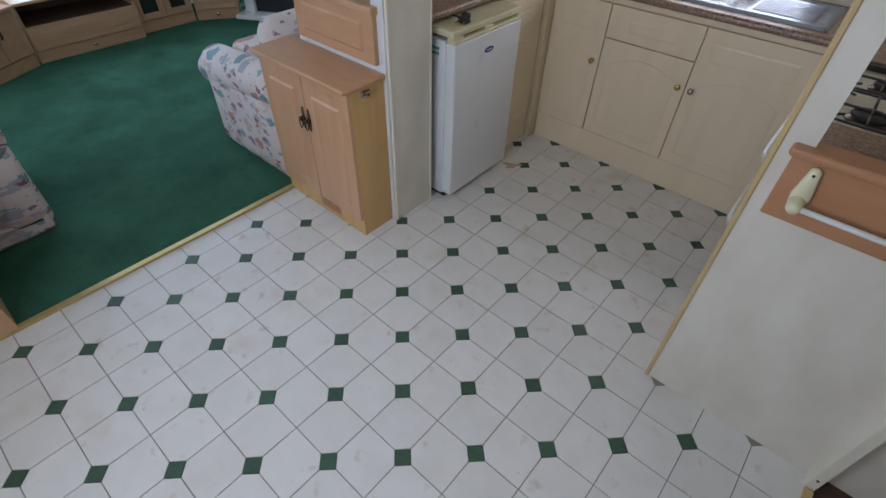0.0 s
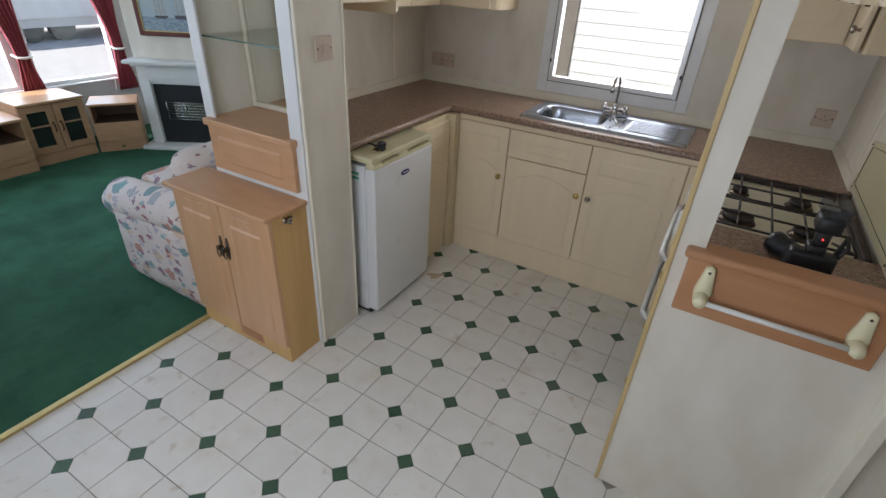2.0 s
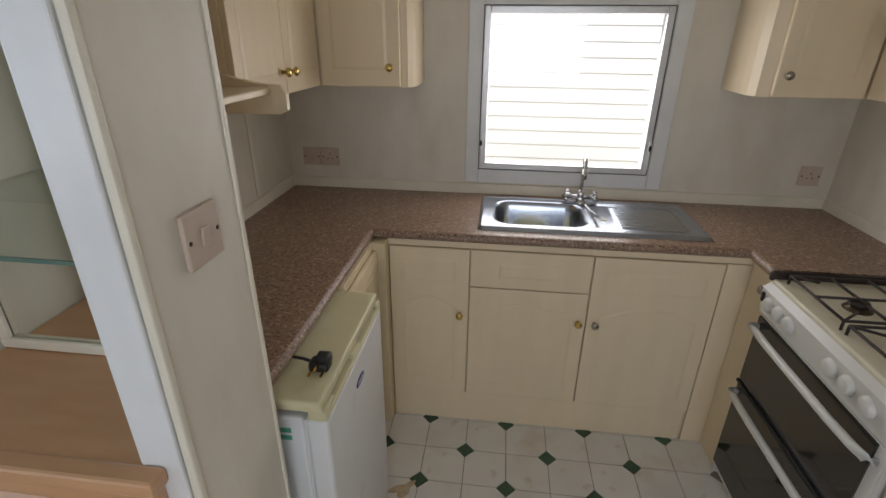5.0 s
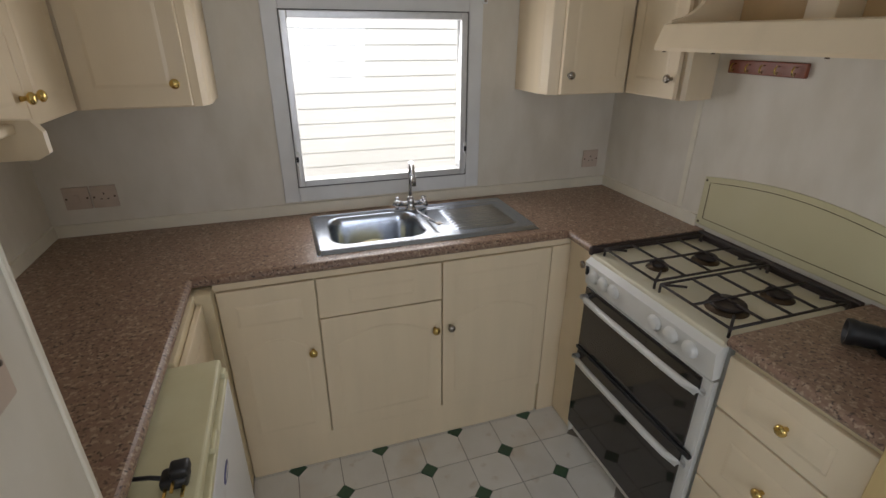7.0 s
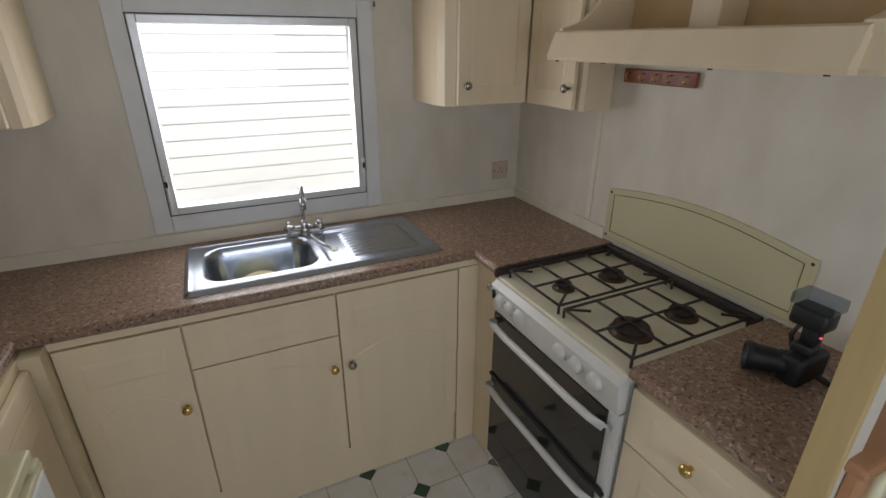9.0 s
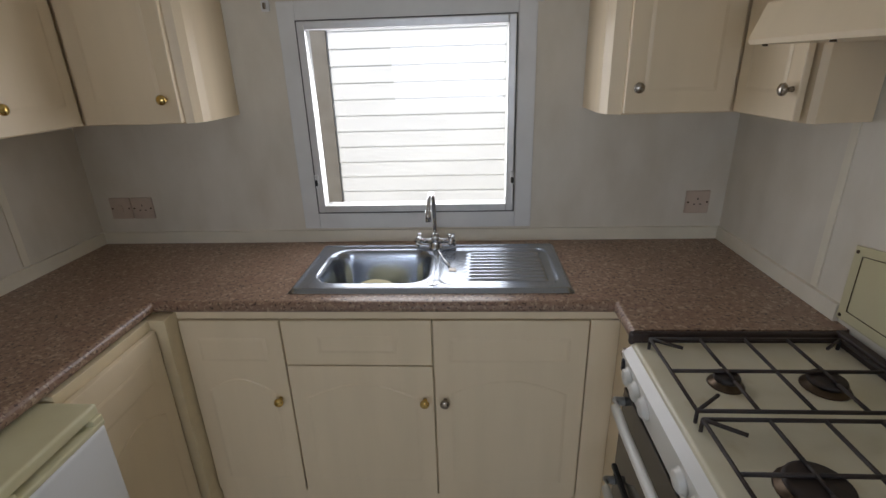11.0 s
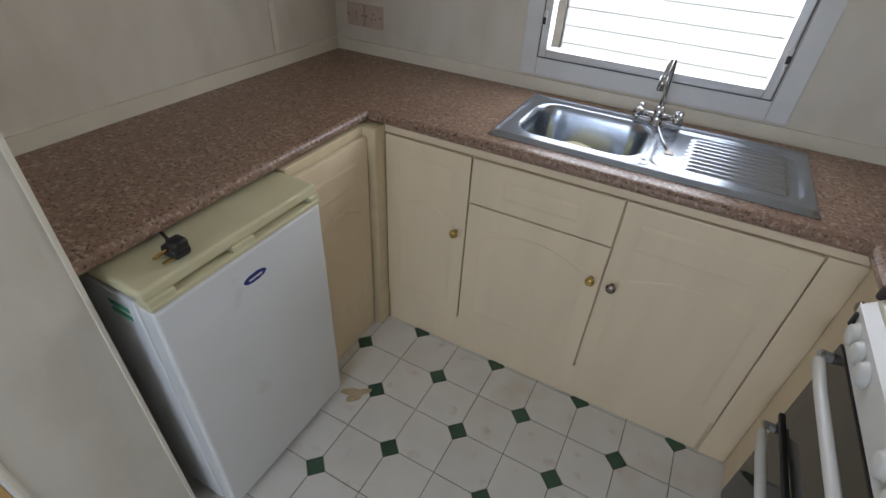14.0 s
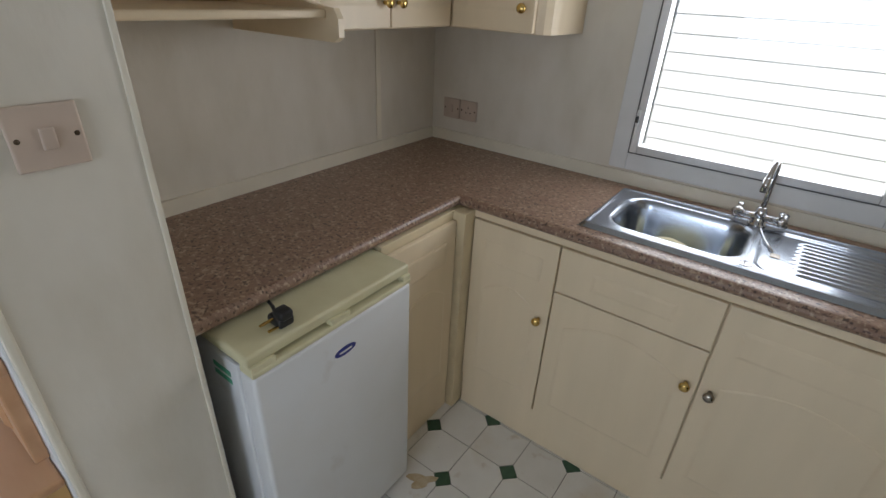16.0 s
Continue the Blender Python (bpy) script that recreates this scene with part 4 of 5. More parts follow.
socket("-y", BACK, -0.654, 1.061, 2, "beige switched spur plate on the kitchen wall")
socket("-y", BACK, -0.564, 1.061, 1, "beige single socket on the kitchen wall")
socket("-y", BACK, 1.580, 1.056, 1, "beige single socket beside the corner")
socket("+x", -0.190, -1.073, 1.327, 0, "beige light switch on the post")

# ---- towel rail board on the partition ----
tr = Thing("towel_rail", (1.41, -1.2, 0.9), "varnished pine board with a white rail and cream brackets", "towel rail")
bm = bmesh.new()
add_box(bm, (1.184, -1.222, 0.822), (1.634, -1.2005, 0.992), 0.004)
tr.add("board", bm, PINE)
bm = bmesh.new()
add_box(bm, (1.172, -1.232, 0.986), (1.688, -1.150, 1.012), 0.010, 3)
tr.add("cap", bm, PINE)
for x in (1.242, 1.578):
    bm = bmesh.new()
    pts = [(0, -0.055), (0.016, -0.045), (0.022, -0.015), (0.017, 0.02), (0.012, 0.055), (0, 0.063), (-0.012, 0.055), (-0.017, 0.02), (-0.022, -0.015), (-0.016, -0.045)]
    add_prism(bm, pts, 0.012, facing("-y", -1.222, x, 0.920), 0.006, 0.006)
    add_lathe(bm, [(0.020, 0), (0.019, 0.02), (0.017, 0.04), (0.013, 0.05), (0, 0.053)], facing("-y", -1.225, x, 0.890), 14)
    tr.add("bracket", bm, HANDLE_CREAM, True)
    bm = bmesh.new()
    add_lathe(bm, [(0.004, 0), (0.003, 0.002), (0, 0.0025)], facing("-y", -1.240, x, 0.966), 10)
    tr.add("screw", bm, BRONZE, True)
bm = bmesh.new()
add_tube(bm, [(1.245, -1.262, 0.890), (1.575, -1.262, 0.890)], 0.007, 12)
tr.add("rail", bm, WHITE, True)

# ---- still camera standing on the worktop ----
cm = Thing("stills_camera", (1.470, -0.945, CZ), "black reflex camera with flash and strap on the worktop", "camera")
bm = bmesh.new()
add_box(bm, (1.410, -1.010, CZ), (1.545, -0.950, CZ + 0.085), 0.014, 3)
add_box(bm, (1.450, -1.000, CZ + 0.08), (1.505, -0.945, CZ + 0.112), 0.010, 3)
cm.add("body", bm, BLACK, True)
bm = bmesh.new()
mm = Matrix.Translation((1.445, -0.960, CZ + 0.044)) @ Vector((-0.62, 0.75, 0)).to_track_quat("Z", "Y").to_matrix().to_4x4()
add_lathe(bm, [(0.036, 0), (0.036, 0.025), (0.033, 0.03), (0.036, 0.035), (0.037, 0.08), (0.040, 0.085), (0.040, 0.105), (0.034, 0.106), (0.030, 0.095)], mm, 24)
cm.add("lens", bm, BLACK, True)
bm = bmesh.new()
add_box(bm, (1.462, -0.995, CZ + 0.112), (1.502, -0.955, CZ + 0.165), 0.006)
add_box(bm, (1.448, -1.010, CZ + 0.158), (1.518, -0.920, CZ + 0.215), 0.010)
cm.add("flash", bm, BLACK, True)
cm.box("diffuser", (1.444, -1.017, CZ + 0.215), (1.522, -0.913, CZ + 0.252), glass("smoky_diffuser", (0.62, 0.68, 0.76)), 0.006)
bm = bmesh.new()
add_tube(bm, [(1.540, -0.975, CZ + 0.07), (1.562, -0.955, CZ + 0.11), (1.560, -0.915, CZ + 0.13), (1.555, -0.895, CZ + 0.07), (1.540, -0.925, CZ + 0.01), (1.510, -1.045, CZ + 0.006)], 0.007, 8)
cm.add("strap", bm, BLACK, True)
RED_LED = material("red_lamp", (0.8, 0.02, 0.02), 0.4)
RED_LED.node_tree.nodes["Principled BSDF"].inputs["Emission Color"].default_value = (1, 0.05, 0.05, 1)
RED_LED.node_tree.nodes["Principled BSDF"].inputs["Emission Strength"].default_value = 2.0
bm = bmesh.new()
add_box(bm, (1.479, -0.999, CZ + 0.135), (1.483, -0.995, CZ + 0.139))
cm.add("indicator", bm, RED_LED)
cm.ob.scale = (0.84, 0.84, 0.84)

# ---- display unit between kitchen and lounge ----
UX0, UX1, UY, UB = -0.765, -0.190, -1.196, -0.956
du = Thing("display_unit", (-0.48, -1.07, 0), "cream display unit with mirror back and glass shelves", "display unit")
du.box("side_panel", (-0.262, UY, 0.0), (UX1, UB, TOP), WALL, 0.003, "tall off-white end panel")
bm = bmesh.new()
add_box(bm, (UX1 - 0.004, UB - 0.006, 0), (UX1 + 0.004, UB + 0.004, TOP), 0.002)
add_box(bm, (UX1 - 0.010, UY - 0.008, 0), (UX1 + 0.005, UY + 0.006, TOP), 0.004)
du.add("edging", bm, TRIM)
du.box("left_panel", (UX0, UY, 0.0), (UX0 + 0.018, UB, TOP), WALL, 0.002)
bm = bmesh.new()
add_box(bm, (UX0 - 0.004, UY - 0.012, 0.0), (UX0 + 0.055, UY, TOP), 0.004)
add_box(bm, (-0.268, UY - 0.012, 0.0), (UX1 - 0.012, UY, TOP), 0.004)
add_box(bm, (UX0 + 0.055, UY - 0.010, 0.0), (-0.268, UY, 0.80), 0.003)
du.add("face_frame", bm, PVC)
du.box("back_board", (UX0, UB - 0.001, 0.0), (-0.262, UB + 0.010, TOP), WALL, 0.001)
du.box("mirror", (UX0 + 0.04, UB - 0.008, 1.025), (-0.270, UB - 0.002, TOP - 0.02), MIRROR, 0.001)
bm = bmesh.new()
add_box(bm, (UX0 + 0.02, UB - 0.02, 1.006), (-0.263, UB - 0.0085, 1.028), 0.003)
add_box(bm, (UX0 + 0.02, UB - 0.02, 1.028), (UX0 + 0.042, UB - 0.0085, TOP - 0.02), 0.003)
du.add("mirror_bead", bm, TRIM)
bm = bmesh.new()
add_box(bm, (UX0 + 0.02, UY - 0.034, 0.984), (-0.262, UB - 0.0005, 1.004), 0.004)
add_box(bm, (UX0 + 0.018, UY - 0.048, 0.976), (-0.226, UY - 0.012, 1.006), 0.006)
du.add("sill", bm, WOOD, label="honey beech sill")
bm = bmesh.new()
add_door(bm, facing("-y", UY - 0.012, -0.735, 0.785), 0.498, 0.192, 0.022, ((0.055, 0.04, 0.378, 0.112, 0),), raised=0.006)
du.add("drawer", bm, WOOD, label="honey beech drawer front")
for z in (1.320, 1.63):
    du.box("glass_shelf", (UX0 + 0.02, UY + 0.02, z), (-0.264, UB - 0.010, z + 0.006), SHELF_GLASS, 0.0)
    du.box("shelf_edge", (UX0 + 0.02, UY + 0.0165, z), (-0.264, UY + 0.0195, z + 0.006), GLASS_EDGE, 0.0)
bm = bmesh.new()
add_tube(bm, [(-0.33, UB - 0.0085, 1.11), (-0.33, UB - 0.02, 1.11), (-0.33, UB - 0.022, 1.10)], 0.003, 8)
du.add("mirror_clip", bm, CHROME, True)

# ---- low beech cupboard in front of the display unit ----
cb = Thing("beech_cupboard", (-0.53, -1.3, 0), "low honey beech cupboard with bronze drop handles", "cupboard")
cb.box("body", (-0.815, -1.390, 0.0), (-0.218, -1.2085, 0.738), BIRCH, 0.002, "pale birch side panels")
bm = bmesh.new()
add_box(bm, (-0.835, -1.436, 0.738), (-0.202, -1.2085, 0.758), 0.007, 3)
cb.add("top", bm, WOOD)
for x, k in ((-0.812, -0.537), (-0.512, -0.497)):
    bm = bmesh.new()
    add_door(bm, facing("-y", -1.390, x, 0.10), 0.294, 0.632, 0.018, ((0.055, 0.06, 0.184, 0.49, 0), (0.08, 0.585, 0.124, 0.012, 0)), raised=0.005)
    d = cb.add("door", bm, WOOD_UP)
    bm = bmesh.new()
    mm = facing("-y", -1.408, k, 0.525)
    add_lathe(bm, [(0.013, 0), (0.010, 0.004), (0.008, 0.014), (0.012, 0.020), (0.006, 0.026), (0, 0.027)], mm, 14)
    add_prism(bm, [(-0.004, -0.055), (0.004, -0.055), (0.010, -0.02), (0.006, 0.0), (0.010, 0.02), (0.004, 0.05), (-0.004, 0.05), (-0.010, 0.02), (-0.006, 0.0), (-0.010, -0.02)], 0.004, mm)
    add_tube(bm, [mm @ Vector(p) for p in ((-0.008, 0.0, 0.018), (-0.011, -0.03, 0.02), (0, -0.045, 0.02), (0.011, -0.03, 0.02), (0.008, 0.0, 0.018))], 0.003, 6)
    cb.add("handle", bm, BRONZE, True, "aged bronze drop handle", d)
cb.box("plinth", (-0.812, -1.384, 0.0), (-0.222, -1.378, 0.098), BIRCH, 0.001)
bm = bmesh.new()
for k in range(6):
    add_box(bm, (-0.535, -1.394, 0.035 + 0.0085 * k), (-0.405, -1.389, 0.040 + 0.0085 * k), 0.001)
add_box(bm, (-0.545, -1.3915, 0.028), (-0.395, -1.3895, 0.09))
cb.add("vent_grille", bm, PINE)
op = Thing("bottle_opener", (-0.218, -1.325, 0.70), "small metal bottle opener screwed to the cupboard side", "bottle opener")
bm = bmesh.new()
add_box(bm, (-0.218, -1.338, 0.695), (-0.210, -1.292, 0.722), 0.006)
add_box(bm, (-0.212, -1.330, 0.716), (-0.192, -1.300, 0.724), 0.004)
add_tube(bm, [(-0.210, -1.33, 0.703), (-0.194, -1.315, 0.70), (-0.210, -1.30, 0.703)], 0.004, 8)
op.add("body", bm, PEWTER, True)

# ---- sofas ----
def sofa(base, turn, length, label, arms):
    """Local x along the seat, local y backwards; the seat faces local -y."""
    t = Thing("sofa", base, label, "sofa", "floral sofas", turn=turn)
    t.box("plinth", (0.03, 0.04, 0.0), (length - 0.03, 0.66, 0.10), FLORAL, 0.02)
    t.box("seat", (0.16, 0.03, 0.09), (length - 0.16, 0.55, 0.44), FLORAL, 0.06, smooth=True, segs=5)
    t.box("backrest", (0.10, 0.46, 0.12), (length - 0.10, 0.672, 0.80), FLORAL, 0.09, smooth=True, segs=6)
    for a in arms:
        x0 = 0.0 if a == 0 else length - 0.22
        bm = bmesh.new()
        add_box(bm, (x0 + 0.01, 0.015, 0.02), (x0 + 0.21, 0.66, 0.45), 0.05, 5)
        pts = [(x0 + 0.11, -0.005, 0.41), (x0 + 0.11, 0.02, 0.44), (x0 + 0.11, 0.30, 0.46), (x0 + 0.11, 0.60, 0.50), (x0 + 0.11, 0.66, 0.50)]
        add_tube(bm, pts, 0.108, 20)
        t.add("arm", bm, FLORAL, True)
    for k in range(2):
        w = (length - 0.36) / 2
        t.box("cushion", (0.18 + k * w, 0.0, 0.40), (0.18 + (k + 1) * w - 0.01, 0.50, 0.55), FLORAL, 0.06, smooth=True, segs=5)
    return t


sofa((-1.512, 0.36, 0.011), -90, 1.755, "cream sofa in a floral teal and rose print on carpet", (0, 1))
sofa((-2.0, -2.335, 0.011), -90, 0.80, "cream armchair in a floral teal and rose print on carpet", (0, 1))

# low wooden unit by the carpet edge
lw = Thing("wooden_unit", (-1.0, -2.95, 0), "low light wooden unit beside the carpet edge", "cabinet")
lw.box("body", (-1.20, FRONT + 0.01, 0.011), (-0.80, -2.69, 0.70), WOOD_UP, 0.004)
lw.box("top", (-1.22, FRONT + 0.01, 0.70), (-0.79, -2.68, 0.72), WOOD, 0.006)

# ---- lounge units under the end window ----
def lounge_unit(base, turn, w, d, h, kind, label):
    """Local x along the front, local y backwards, front at y = 0."""
    t = Thing("lounge_unit", base, label, "cabinet", "lounge window units", turn=turn)
    t.box("plinth", (0.0, 0.012, 0.0), (w, d, 0.09), LOUNGE_WOOD, 0.002)
    bm = bmesh.new()
    add_box(bm, (-0.005, -0.022, h - 0.022), (w + 0.005, d, h), 0.007, 3)
    t.add("top", bm, WOOD)
    up = facing("-y", 0, 0, 0)
    if kind == "shelf":
        t.box("base_box", (0, 0.015, 0.09), (w, d, 0.255), LOUNGE_WOOD, 0.002)
        # back and floor of the recess carry its shade as colour
        t.box("back", (0, d - 0.02, 0.255), (w, d, h - 0.022), SHADE_IN, 0.001)
        for x in (0, w - 0.016):
            t.box("side", (x, 0.004, 0.255), (x + 0.016, d - 0.02, h - 0.022), LOUNGE_WOOD, 0.001)
        n = max(1, round(w / 0.42))
        bm = bmesh.new()
        pw = (w - 0.03) / n
        add_door(bm, up @ Matrix.Translation((0.004, 0.095, -0.012)), w - 0.008, 0.165, 0.016,
                 [(0.03 + k * pw, 0.04, pw - 0.04, 0.085, 0) for k in range(n)])
        d1 = t.add("drawer", bm, LOUNGE_WOOD)
        t.box("shelf_floor", (0.016, 0.01, 0.255), (w - 0.016, d - 0.02, 0.262), SHADE_IN, 0.001)
        bm = bmesh.new()
        add_lathe(bm, KNOB, up @ Matrix.Translation((w / 2, 0.055, -0.008)), 12)
        t.add("knob", bm, BRASS, True)
    else:
        t.box("body", (0.0, 0.018, 0.09), (w, d, h - 0.022), LOUNGE_WOOD, 0.002)
        half = w / 2
        for k in range(2):
            bm = bmesh.new()
            x0 = k * half + 0.003
            dw, z0, dh = half - 0.006, 0.10, h - 0.13
            if kind == "glazed":
                for a, b in (((x0, -0.002, z0), (x0 + 0.05, 0.017, z0 + dh)), ((x0 + dw - 0.05, -0.002, z0), (x0 + dw, 0.017, z0 + dh)),
                             ((x0 + 0.05, -0.002, z0), (x0 + dw - 0.05, 0.017, z0 + 0.05)), ((x0 + 0.05, -0.002, z0 + dh - 0.05), (x0 + dw - 0.05, 0.017, z0 + dh))):
                    add_box(bm, a, b, 0.003)
                dd = t.add("door", bm, LOUNGE_WOOD)
                t.box("pane", (x0 + 0.05, 0.008, z0 + 0.05), (x0 + dw - 0.05, 0.012, z0 + dh - 0.05), OVEN_GLASS, 0.0, "dark door glass", parent=dd)
                t.box("shelf", (x0 + 0.05, 0.003, z0 + dh * 0.55), (x0 + dw - 0.05, 0.007, z0 + dh * 0.55 + 0.012), LOUNGE_WOOD, 0.0, parent=dd)
            else:
                add_door(bm, up @ Matrix.Translation((x0, z0, -0.016)), dw, dh, 0.017, ((0.04, 0.05, dw - 0.08, dh - 0.10, 0.02),))
                dd = t.add("door", bm, LOUNGE_WOOD)
            bm = bmesh.new()
            hx = half - 0.028 if k == 0 else half + 0.028
            add_tube(bm, [(hx, -0.002, 0.33), (hx, -0.018, 0.315), (hx, -0.018, 0.27), (hx, -0.002, 0.255)], 0.006, 8)
            add_lathe(bm, [(0.012, 0), (0.009, 0.006), (0, 0.007)], up @ Matrix.Translation((hx, 0.33, 0.0)), 10)
            t.add("handle", bm, BRONZE, True, parent=dd)
    return t


lounge_unit((-3.57, -0.93, 0.011), 90, 0.48, 0.42, 0.51, "glazed", "light oak cabinet with two glazed doors")
lounge_unit((-3.49, -1.745, 0.011), 90, 0.80, 0.42, 0.43, "shelf", "light oak low unit with open shelf")
lounge_unit((-3.56, -0.44, 0.011), 58, 0.37, 0.30, 0.43, "shelf", "light oak low unit with open shelf beside the fireplace")
lounge_unit((-3.26, -2.12, 0.011), 120, 0.42, 0.36, 0.43, "doors", "light oak low cabinet with panelled doors")

# ---- corner fireplace ----
fp = Thing("fireplace", (-3.395, -0.07, 0.011), "grey-white fireplace surround with black gas heater", "fireplace", turn=32)
FWID = 0.74
fp.box("hearth", (-0.03, -0.10, 0.0), (FWID + 0.03, 0.30, 0.035), MARBLE, 0.006)
fp.box("chimney_breast", (-0.02, 0.10, 0.76), (FWID + 0.02, 0.30, TOP - 0.02), WALL, 0.003)
for x in (0.02, FWID - 0.12):
    fp.box("pilaster", (x, 0.02, 0.035), (x + 0.10, 0.12, 0.72), MARBLE, 0.006)
    fp.box("moulding", (x + (0.068 if x < 0.3 else 0.0), 0.008, 0.035), (x + (0.10 if x < 0.3 else 0.032), 0.02, 0.60), MARBLE, 0.004)
fp.box("frieze", (0.12, 0.02, 0.57), (FWID - 0.12, 0.12, 0.72), MARBLE, 0.006)
fp.box("header_moulding", (0.088, 0.008, 0.602), (FWID - 0.088, 0.02, 0.64), MARBLE, 0.004)
bm = bmesh.new()
add_box(bm, (-0.01, -0.01, 0.72), (FWID + 0.01, 0.12, 0.742), 0.008, 3)
add_box(bm, (-0.05, -0.05, 0.742), (FWID + 0.05, 0.12, 0.772), 0.008, 3)
fp.add("mantel", bm, MARBLE)
fp.box("firebox", (0.12, 0.045, 0.036), (FWID - 0.12, 0.10, 0.57), BLACK, 0.004, "black gas heater front")
fp.box("radiant", (0.27, 0.036, 0.27), (FWID - 0.20, 0.046, 0.40), PEWTER, 0.002)
bm = bmesh.new()
for k in range(7):
    add_tube(bm, [(0.21, 0.03, 0.26 + 0.025 * k), (FWID - 0.17, 0.03, 0.26 + 0.025 * k)], 0.003, 6)
for x in (0.21, FWID - 0.17, FWID / 2):
    add_tube(bm, [(x, 0.03, 0.25), (x, 0.03, 0.42)], 0.003, 6)
fp.add("guard", bm, CHROME, True)

pic = Thing("painting", (-3.395, -0.07, 0.0), "framed seascape painting with two sailing ships", "painting", turn=32)
PX0, PX1, PZ0, PZ1, PYF = 0.10, 0.64, 0.97, 1.46, 0.098
bm = bmesh.new()
ring(bm, PX0, PX1, PZ0, PZ1, 0.035, PYF - 0.022, PYF, 0.006)
pic.add("frame", bm, FRAME_WOOD)
bm = bmesh.new()
ring(bm, PX0 + 0.035, PX1 - 0.035, PZ0 + 0.035, PZ1 - 0.035, 0.009, PYF - 0.017, PYF - 0.002, 0.002)
pic.add("slip", bm, GOLD)
SKYP = material("painted_sky", (0.50, 0.55, 0.53), 0.5, second=(0.36, 0.46, 0.50), scale=9)
SEAP = material("painted_sea", (0.09, 0.19, 0.28), 0.5, second=(0.40, 0.45, 0.46), scale=34, stretch=(1, 1, 2.5))
SHIPP = material("painted_ship", (0.09, 0.09, 0.10), 0.5, scale=30)
SAILP = material("painted_sail", (0.48, 0.48, 0.44), 0.5, second=(0.34, 0.36, 0.36), scale=40)
pic.box("sky", (PX0 + 0.04, PYF - 0.008, PZ0 + 0.15), (PX1 - 0.04, PYF - 0.004, PZ1 - 0.04), SKYP, 0)
pic.box("sea", (PX0 + 0.04, PYF - 0.008, PZ0 + 0.04), (PX1 - 0.04, PYF - 0.004, PZ0 + 0.15), SEAP, 0)
for cx, s in ((PX0 + 0.21, 0.8), (PX0 + 0.40, 1.15)):
    bm = bmesh.new()
    add_prism(bm, [(-0.06 * s, 0), (0.05 * s, 0), (0.08 * s, 0.03 * s), (-0.07 * s, 0.025 * s)], 0.001, facing("-y", PYF - 0.008, cx, PZ0 + 0.14))
    for k in (-0.04, 0.0, 0.04):
        add_box(bm, (cx + k * s - 0.001, PYF - 0.009, PZ0 + 0.15), (cx + k * s + 0.001, PYF - 0.008, PZ0 + 0.15 + 0.18 * s))
    pic.add("ship", bm, SHIPP)
    bm = bmesh.new()
    for k in (-0.04, 0.0, 0.04):
        for j in range(3):
            w = (0.018 - 0.003 * j) * s
            add_prism(bm, [(-w, 0), (w, 0), (w * 0.8, 0.04 * s), (-w * 0.8, 0.04 * s)], 0.0008, facing("-y", PYF - 0.0092, cx + k * s, PZ0 + 0.18 + 0.048 * s * j))
    pic.add("sails", bm, SAILP)

# ---- unseen blinds, added to diffuse the sun through the side windows ----
SUN_DIFFUSER = bpy.data.materials.new("sun_diffuser_cloth")
SUN_DIFFUSER.use_nodes = True
bt = SUN_DIFFUSER.node_tree
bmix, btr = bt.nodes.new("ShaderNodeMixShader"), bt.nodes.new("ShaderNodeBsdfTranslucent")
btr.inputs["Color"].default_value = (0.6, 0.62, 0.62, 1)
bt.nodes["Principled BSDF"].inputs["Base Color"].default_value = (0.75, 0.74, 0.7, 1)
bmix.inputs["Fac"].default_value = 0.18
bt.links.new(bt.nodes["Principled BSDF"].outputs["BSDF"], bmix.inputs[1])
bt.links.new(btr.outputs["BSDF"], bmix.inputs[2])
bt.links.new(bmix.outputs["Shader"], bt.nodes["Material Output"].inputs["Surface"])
# added sheets keep direct sun patches off the floor
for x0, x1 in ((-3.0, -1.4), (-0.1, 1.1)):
    t = Thing("added_sun_blind", ((x0 + x1) / 2, FRONT - 0.04, 0.85), "pale translucent blind added out of view to diffuse the sun", "blind", "roller blinds")
    t.box("cloth", (x0, FRONT - 0.05, 0.85), (x1, FRONT - 0.046, 1.8), SUN_DIFFUSER, 0.0)

# ---- lounge windows and curtains ----
lwin = Thing("window_2", (END, -1.2, 0.52), "white lounge end window with wide panes", "window")
lwin.ob["kind"] = "structure"
for y0, y1 in ((-2.75, -1.80), (-1.68, -0.66), (-0.54, 0.17)):
    bm = bmesh.new()
    w = 0.03
    for a, b in (((END - 0.06, y0, 0.52), (END + 0.006, y0 + w, 1.85)), ((END - 0.06, y1 - w, 0.52), (END + 0.006, y1, 1.85)),
                 ((END - 0.06, y0 + w, 0.52), (END + 0.006, y1 - w, 0.52 + w)), ((END - 0.06, y0 + w, 1.85 - w), (END + 0.006, y1 - w, 1.85))):
        add_box(bm, a, b, 0.003)
    lwin.add("frame", bm, PVC)
    bm = bmesh.new()
    add_box(bm, (END - 0.032, y0 + w, 0.52 + w), (END - 0.028, y1 - w, 1.85 - w))
    p = lwin.add("pane", bm, GLASS)
    p.visible_shadow = False
lwin.box("sill", (END, -2.85, 0.498), (END + 0.05, 0.35, 0.518), PVC, 0.004)


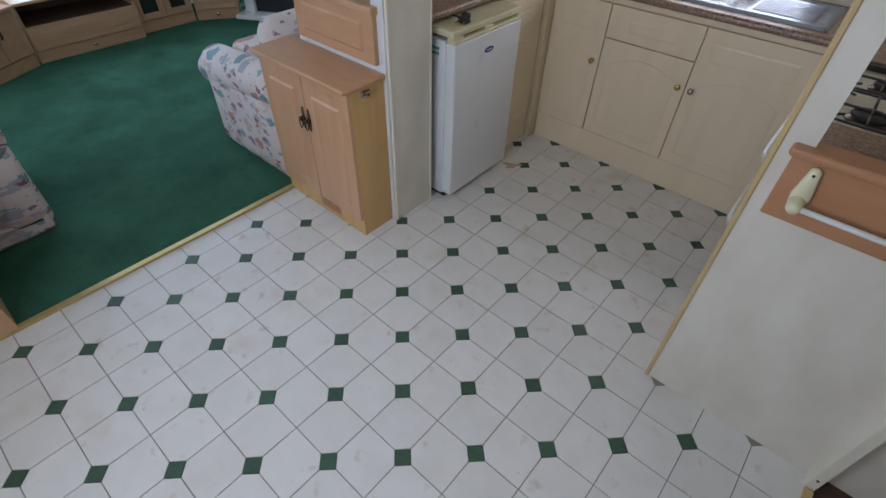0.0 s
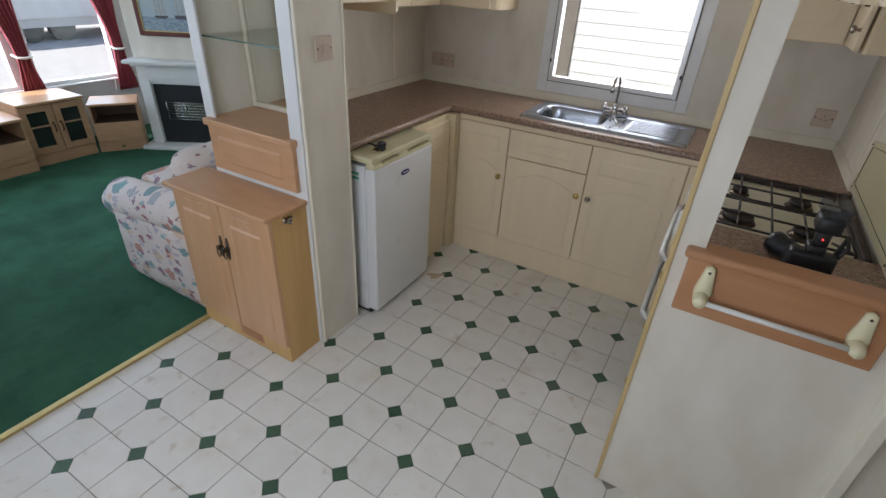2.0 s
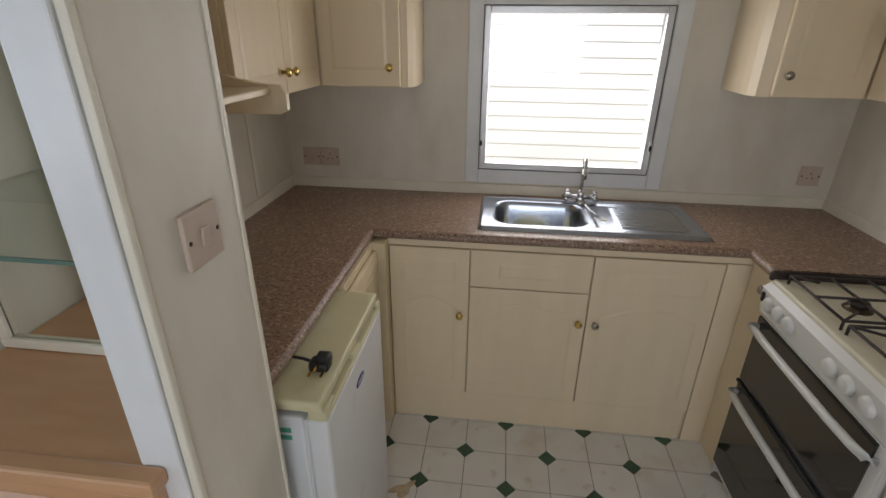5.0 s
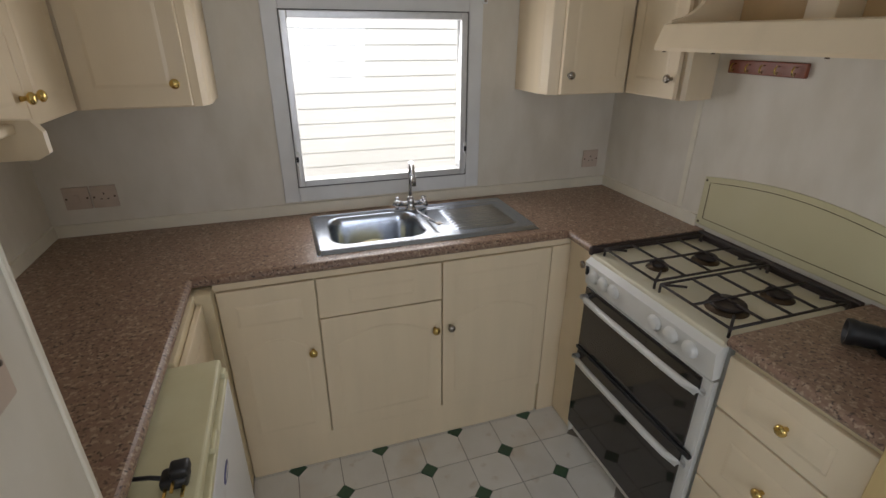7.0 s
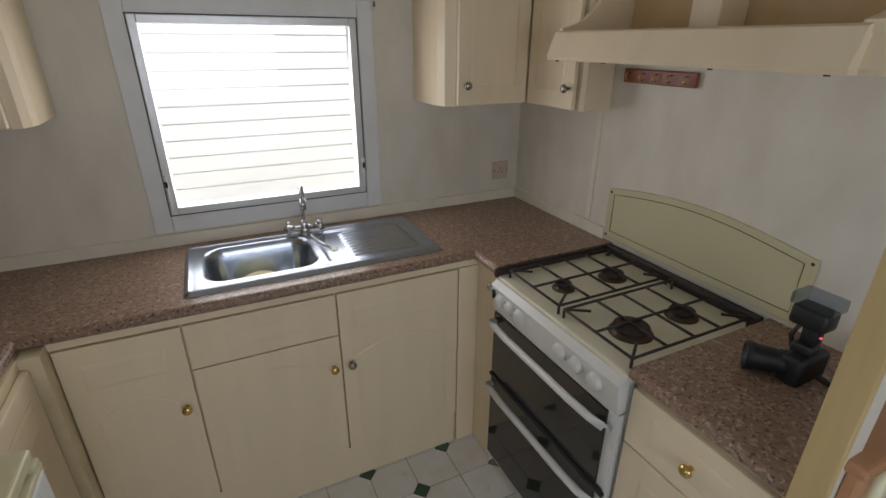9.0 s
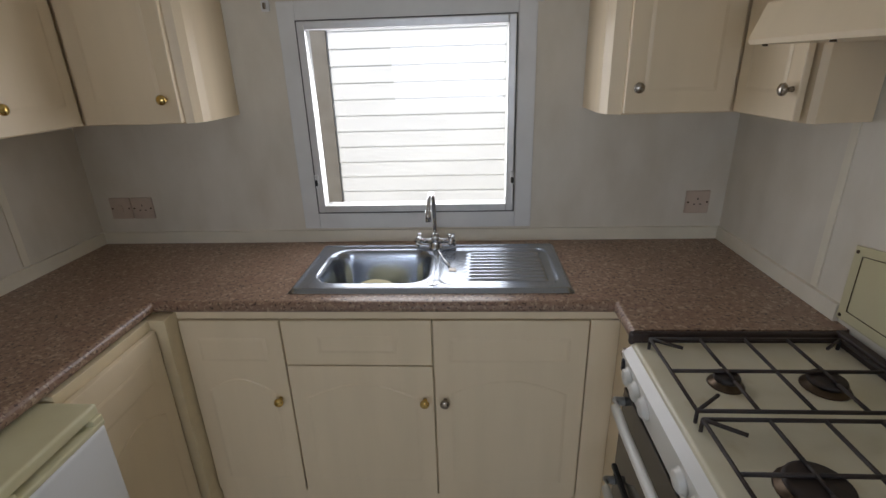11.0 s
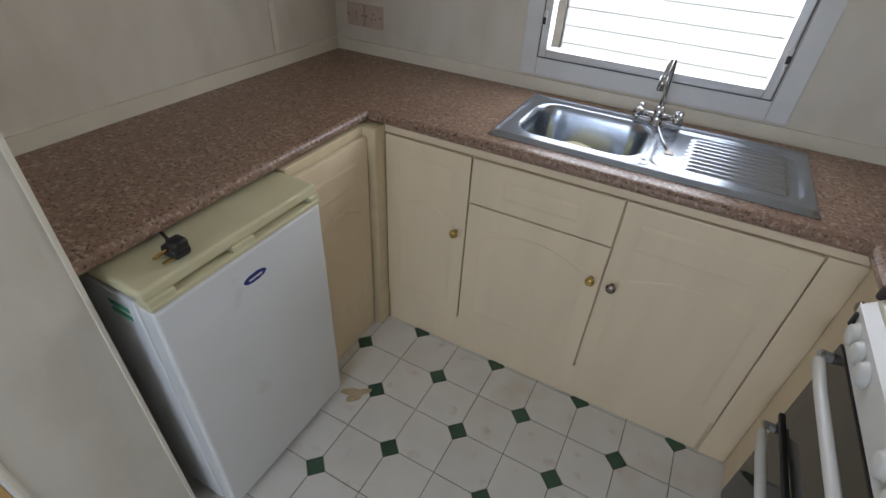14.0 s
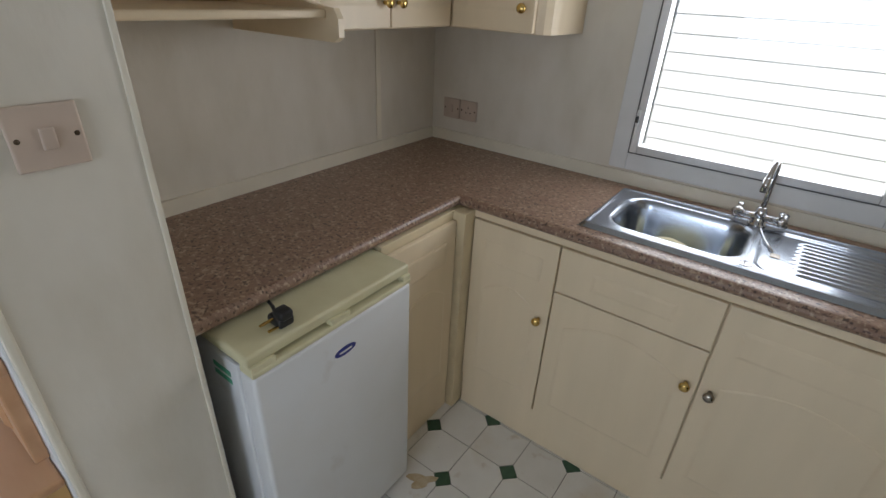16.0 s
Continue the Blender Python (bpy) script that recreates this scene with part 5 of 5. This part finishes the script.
def curtain(y, width, spread, lean):
    """A tied-back curtain hanging on the end wall."""
    t = Thing("curtain", (END + 0.07, y, 0.41), "deep rose curtain gathered by a white tie-back", "curtain", "lounge curtains")
    bm = bmesh.new()
    rows, cols = 30, 64
    g = []
    for j in range(rows + 1):
        z = 0.41 + (1.95 - 0.41) * j / rows
        q = (z - 0.78)
        w = width * (0.42 + 0.58 * ease(abs(q) / (0.9 if q > 0 else 0.34)) * (1.6 if q > 0 else 0.55))
        c = y + lean * ease(max(q, 0) / 1.1) * spread
        g.append([bm.verts.new((END + 0.07 + 0.022 * math.sin(i / cols * 2 * math.pi * 6 + 0.4 * math.sin(z * 5)) + 0.008 * math.sin(i * 0.9 + z * 3), c + w * (i / cols - 0.5), z)) for i in range(cols + 1)])
    for j in range(rows):
        for i in range(cols):
            bm.faces.new((g[j][i], g[j][i + 1], g[j + 1][i + 1], g[j + 1][i]))
    ob = t.add("cloth", bm, RED_CLOTH, True)
    s = ob.modifiers.new("thickness", "SOLIDIFY")
    s.thickness = 0.004
    bm = bmesh.new()
    add_tube(bm, [(END + 0.03, y - 0.055, 0.80), (END + 0.105, y - 0.05, 0.785), (END + 0.115, y, 0.78), (END + 0.105, y + 0.05, 0.785), (END + 0.03, y + 0.055, 0.80)], 0.010, 8)
    t.add("tie_back", bm, WHITE_CLOTH, True)
    return t


curtain(-0.60, 0.24, 0.12, -1)
curtain(0.18, 0.24, 0.10, -1)
curtain(-1.74, 0.24, 0.12, 1)
bm = bmesh.new()
add_tube(bm, [(END + 0.02, 0.10, 0.53), (END + 0.10, 0.05, 0.45), (END + 0.2, 0.0, 0.448), (END + 0.22, -0.06, 0.446)], 0.004, 6)
single("cable", bm, WHITE, "thin white cable trailing from the window sill", "cable", True, base=(END + 0.1, 0.05, 0.46))

# ---- outside ----
bm = bmesh.new()
add_box(bm, (-400, -400, -0.75), (400, 400, -0.65))
tagged(finish("ground", bm, GRAVEL), "pale sunlit gravel ground", kind="structure")
nb = Thing("caravan", (1.5, 2.9, -0.65), "white neighbouring caravan with horizontal siding", "caravan", "neighbouring caravans")
nb.box("wall", (-0.135, 1.93, -0.35), (6.5, 4.4, 2.3), SIDING, 0.01)
bm = bmesh.new()
for k in range(26):
    z = -0.33 + 0.1 * k
    add_prism(bm, [(0, 0), (0.008, 0.0), (0.003, 0.0975), (0, 0.0975)], 6.5, Matrix(((0, 0, 1, -0.14), (-1, 0, 0, 1.93), (0, 1, 0, z), (0, 0, 0, 1))))
nb.add("siding_boards", bm, SIDING)["kind"] = "stuff"
nb.box("corner_post", (-1.1, 1.90, -0.64), (-0.14, 1.96, 2.3), GRIME, 0.004, "weathered corner post")
nb.box("skirt", (0.05, 2.0, -0.65), (6.4, 4.3, -0.35), GRIME, 0.0)


def far_caravan(x, y, turn, w):
    t = Thing("caravan", (x, y, -0.65), "distant white caravan on wheels in bright sun", "caravan", "neighbouring caravans", turn=turn)
    t.box("body", (0, 0, 0.55), (w, 2.6, 2.9), SIDING, 0.08, segs=3)
    t.box("chassis", (0.2, 0.2, 0.35), (w - 0.2, 2.4, 0.55), PVC, 0.01)
    for k in range(3):
        t.box("window", (0.5 + k * w / 3, -0.012, 1.5), (0.5 + k * w / 3 + w / 5, 0.0, 2.3), OVEN_GLASS, 0.004)
    for xx in (w * 0.4, w * 0.4 + 0.8):
        for yy in (0.25, 2.15):
            bm = bmesh.new()
            add_lathe(bm, [(0.2, 0), (0.32, 0.0), (0.33, 0.02), (0.33, 0.16), (0.30, 0.18), (0.18, 0.17), (0, 0.15)], Matrix(((1, 0, 0, xx), (0, 0, 1, yy), (0, 1, 0, 0.33), (0, 0, 0, 1))), 24)
            t.add("wheel", bm, GRIME, True)
    for xx in (0.3, w - 0.3):
        t.box("jack", (xx, 0.3, 0.0), (xx + 0.06, 0.36, 0.36), GRIME, 0.004)
    return t


far_caravan(-14.0, -8.0, 92, 6.0)
far_caravan(-14.5, 1.0, 94, 7.0)

# ---- vinyl floor pieces ----
S, DOT = 0.17, 0.037
floor_ob = bpy.data.objects["floor"]


def piece_mesh(name, pts, mat):
    bm = bmesh.new()
    add_prism(bm, pts, 0.004)
    me = bpy.data.meshes.new(name)
    bmesh.ops.recalc_face_normals(bm, faces=bm.faces)
    bm.to_mesh(me)
    bm.free()
    me.materials.append(mat)
    return me


g, h, c = 0.0017, S, DOT + 0.0008
tile_a = piece_mesh("tile", [(c, g), (h - g, g), (h - g, h - c), (h - c, h - g), (g, h - g), (g, c)], TILE)
tile_b = piece_mesh("tile", [(g, g), (h - c, g), (h - g, c), (h - g, h - g), (c, h - g), (g, h - c)], TILE)
dot_me = piece_mesh("diamond", [(DOT - 0.001, 0), (0, DOT - 0.001), (-DOT + 0.001, 0), (0, -DOT + 0.001)], GREEN)
for i in range(-5, 11):
    for j in range(-19, 1):
        if i >= 7 and j >= -7:
            continue
        if j > -6 and i < -2:
            continue
        t = new("tile", tile_a if (i + j) % 2 == 0 else tile_b)
        t.parent, t.location = floor_ob, (i * S, j * S, -0.004)
        if (i + j) % 2 == 0:
            t = new("diamond", dot_me)
            t.parent, t.location = floor_ob, (i * S, j * S, -0.004)
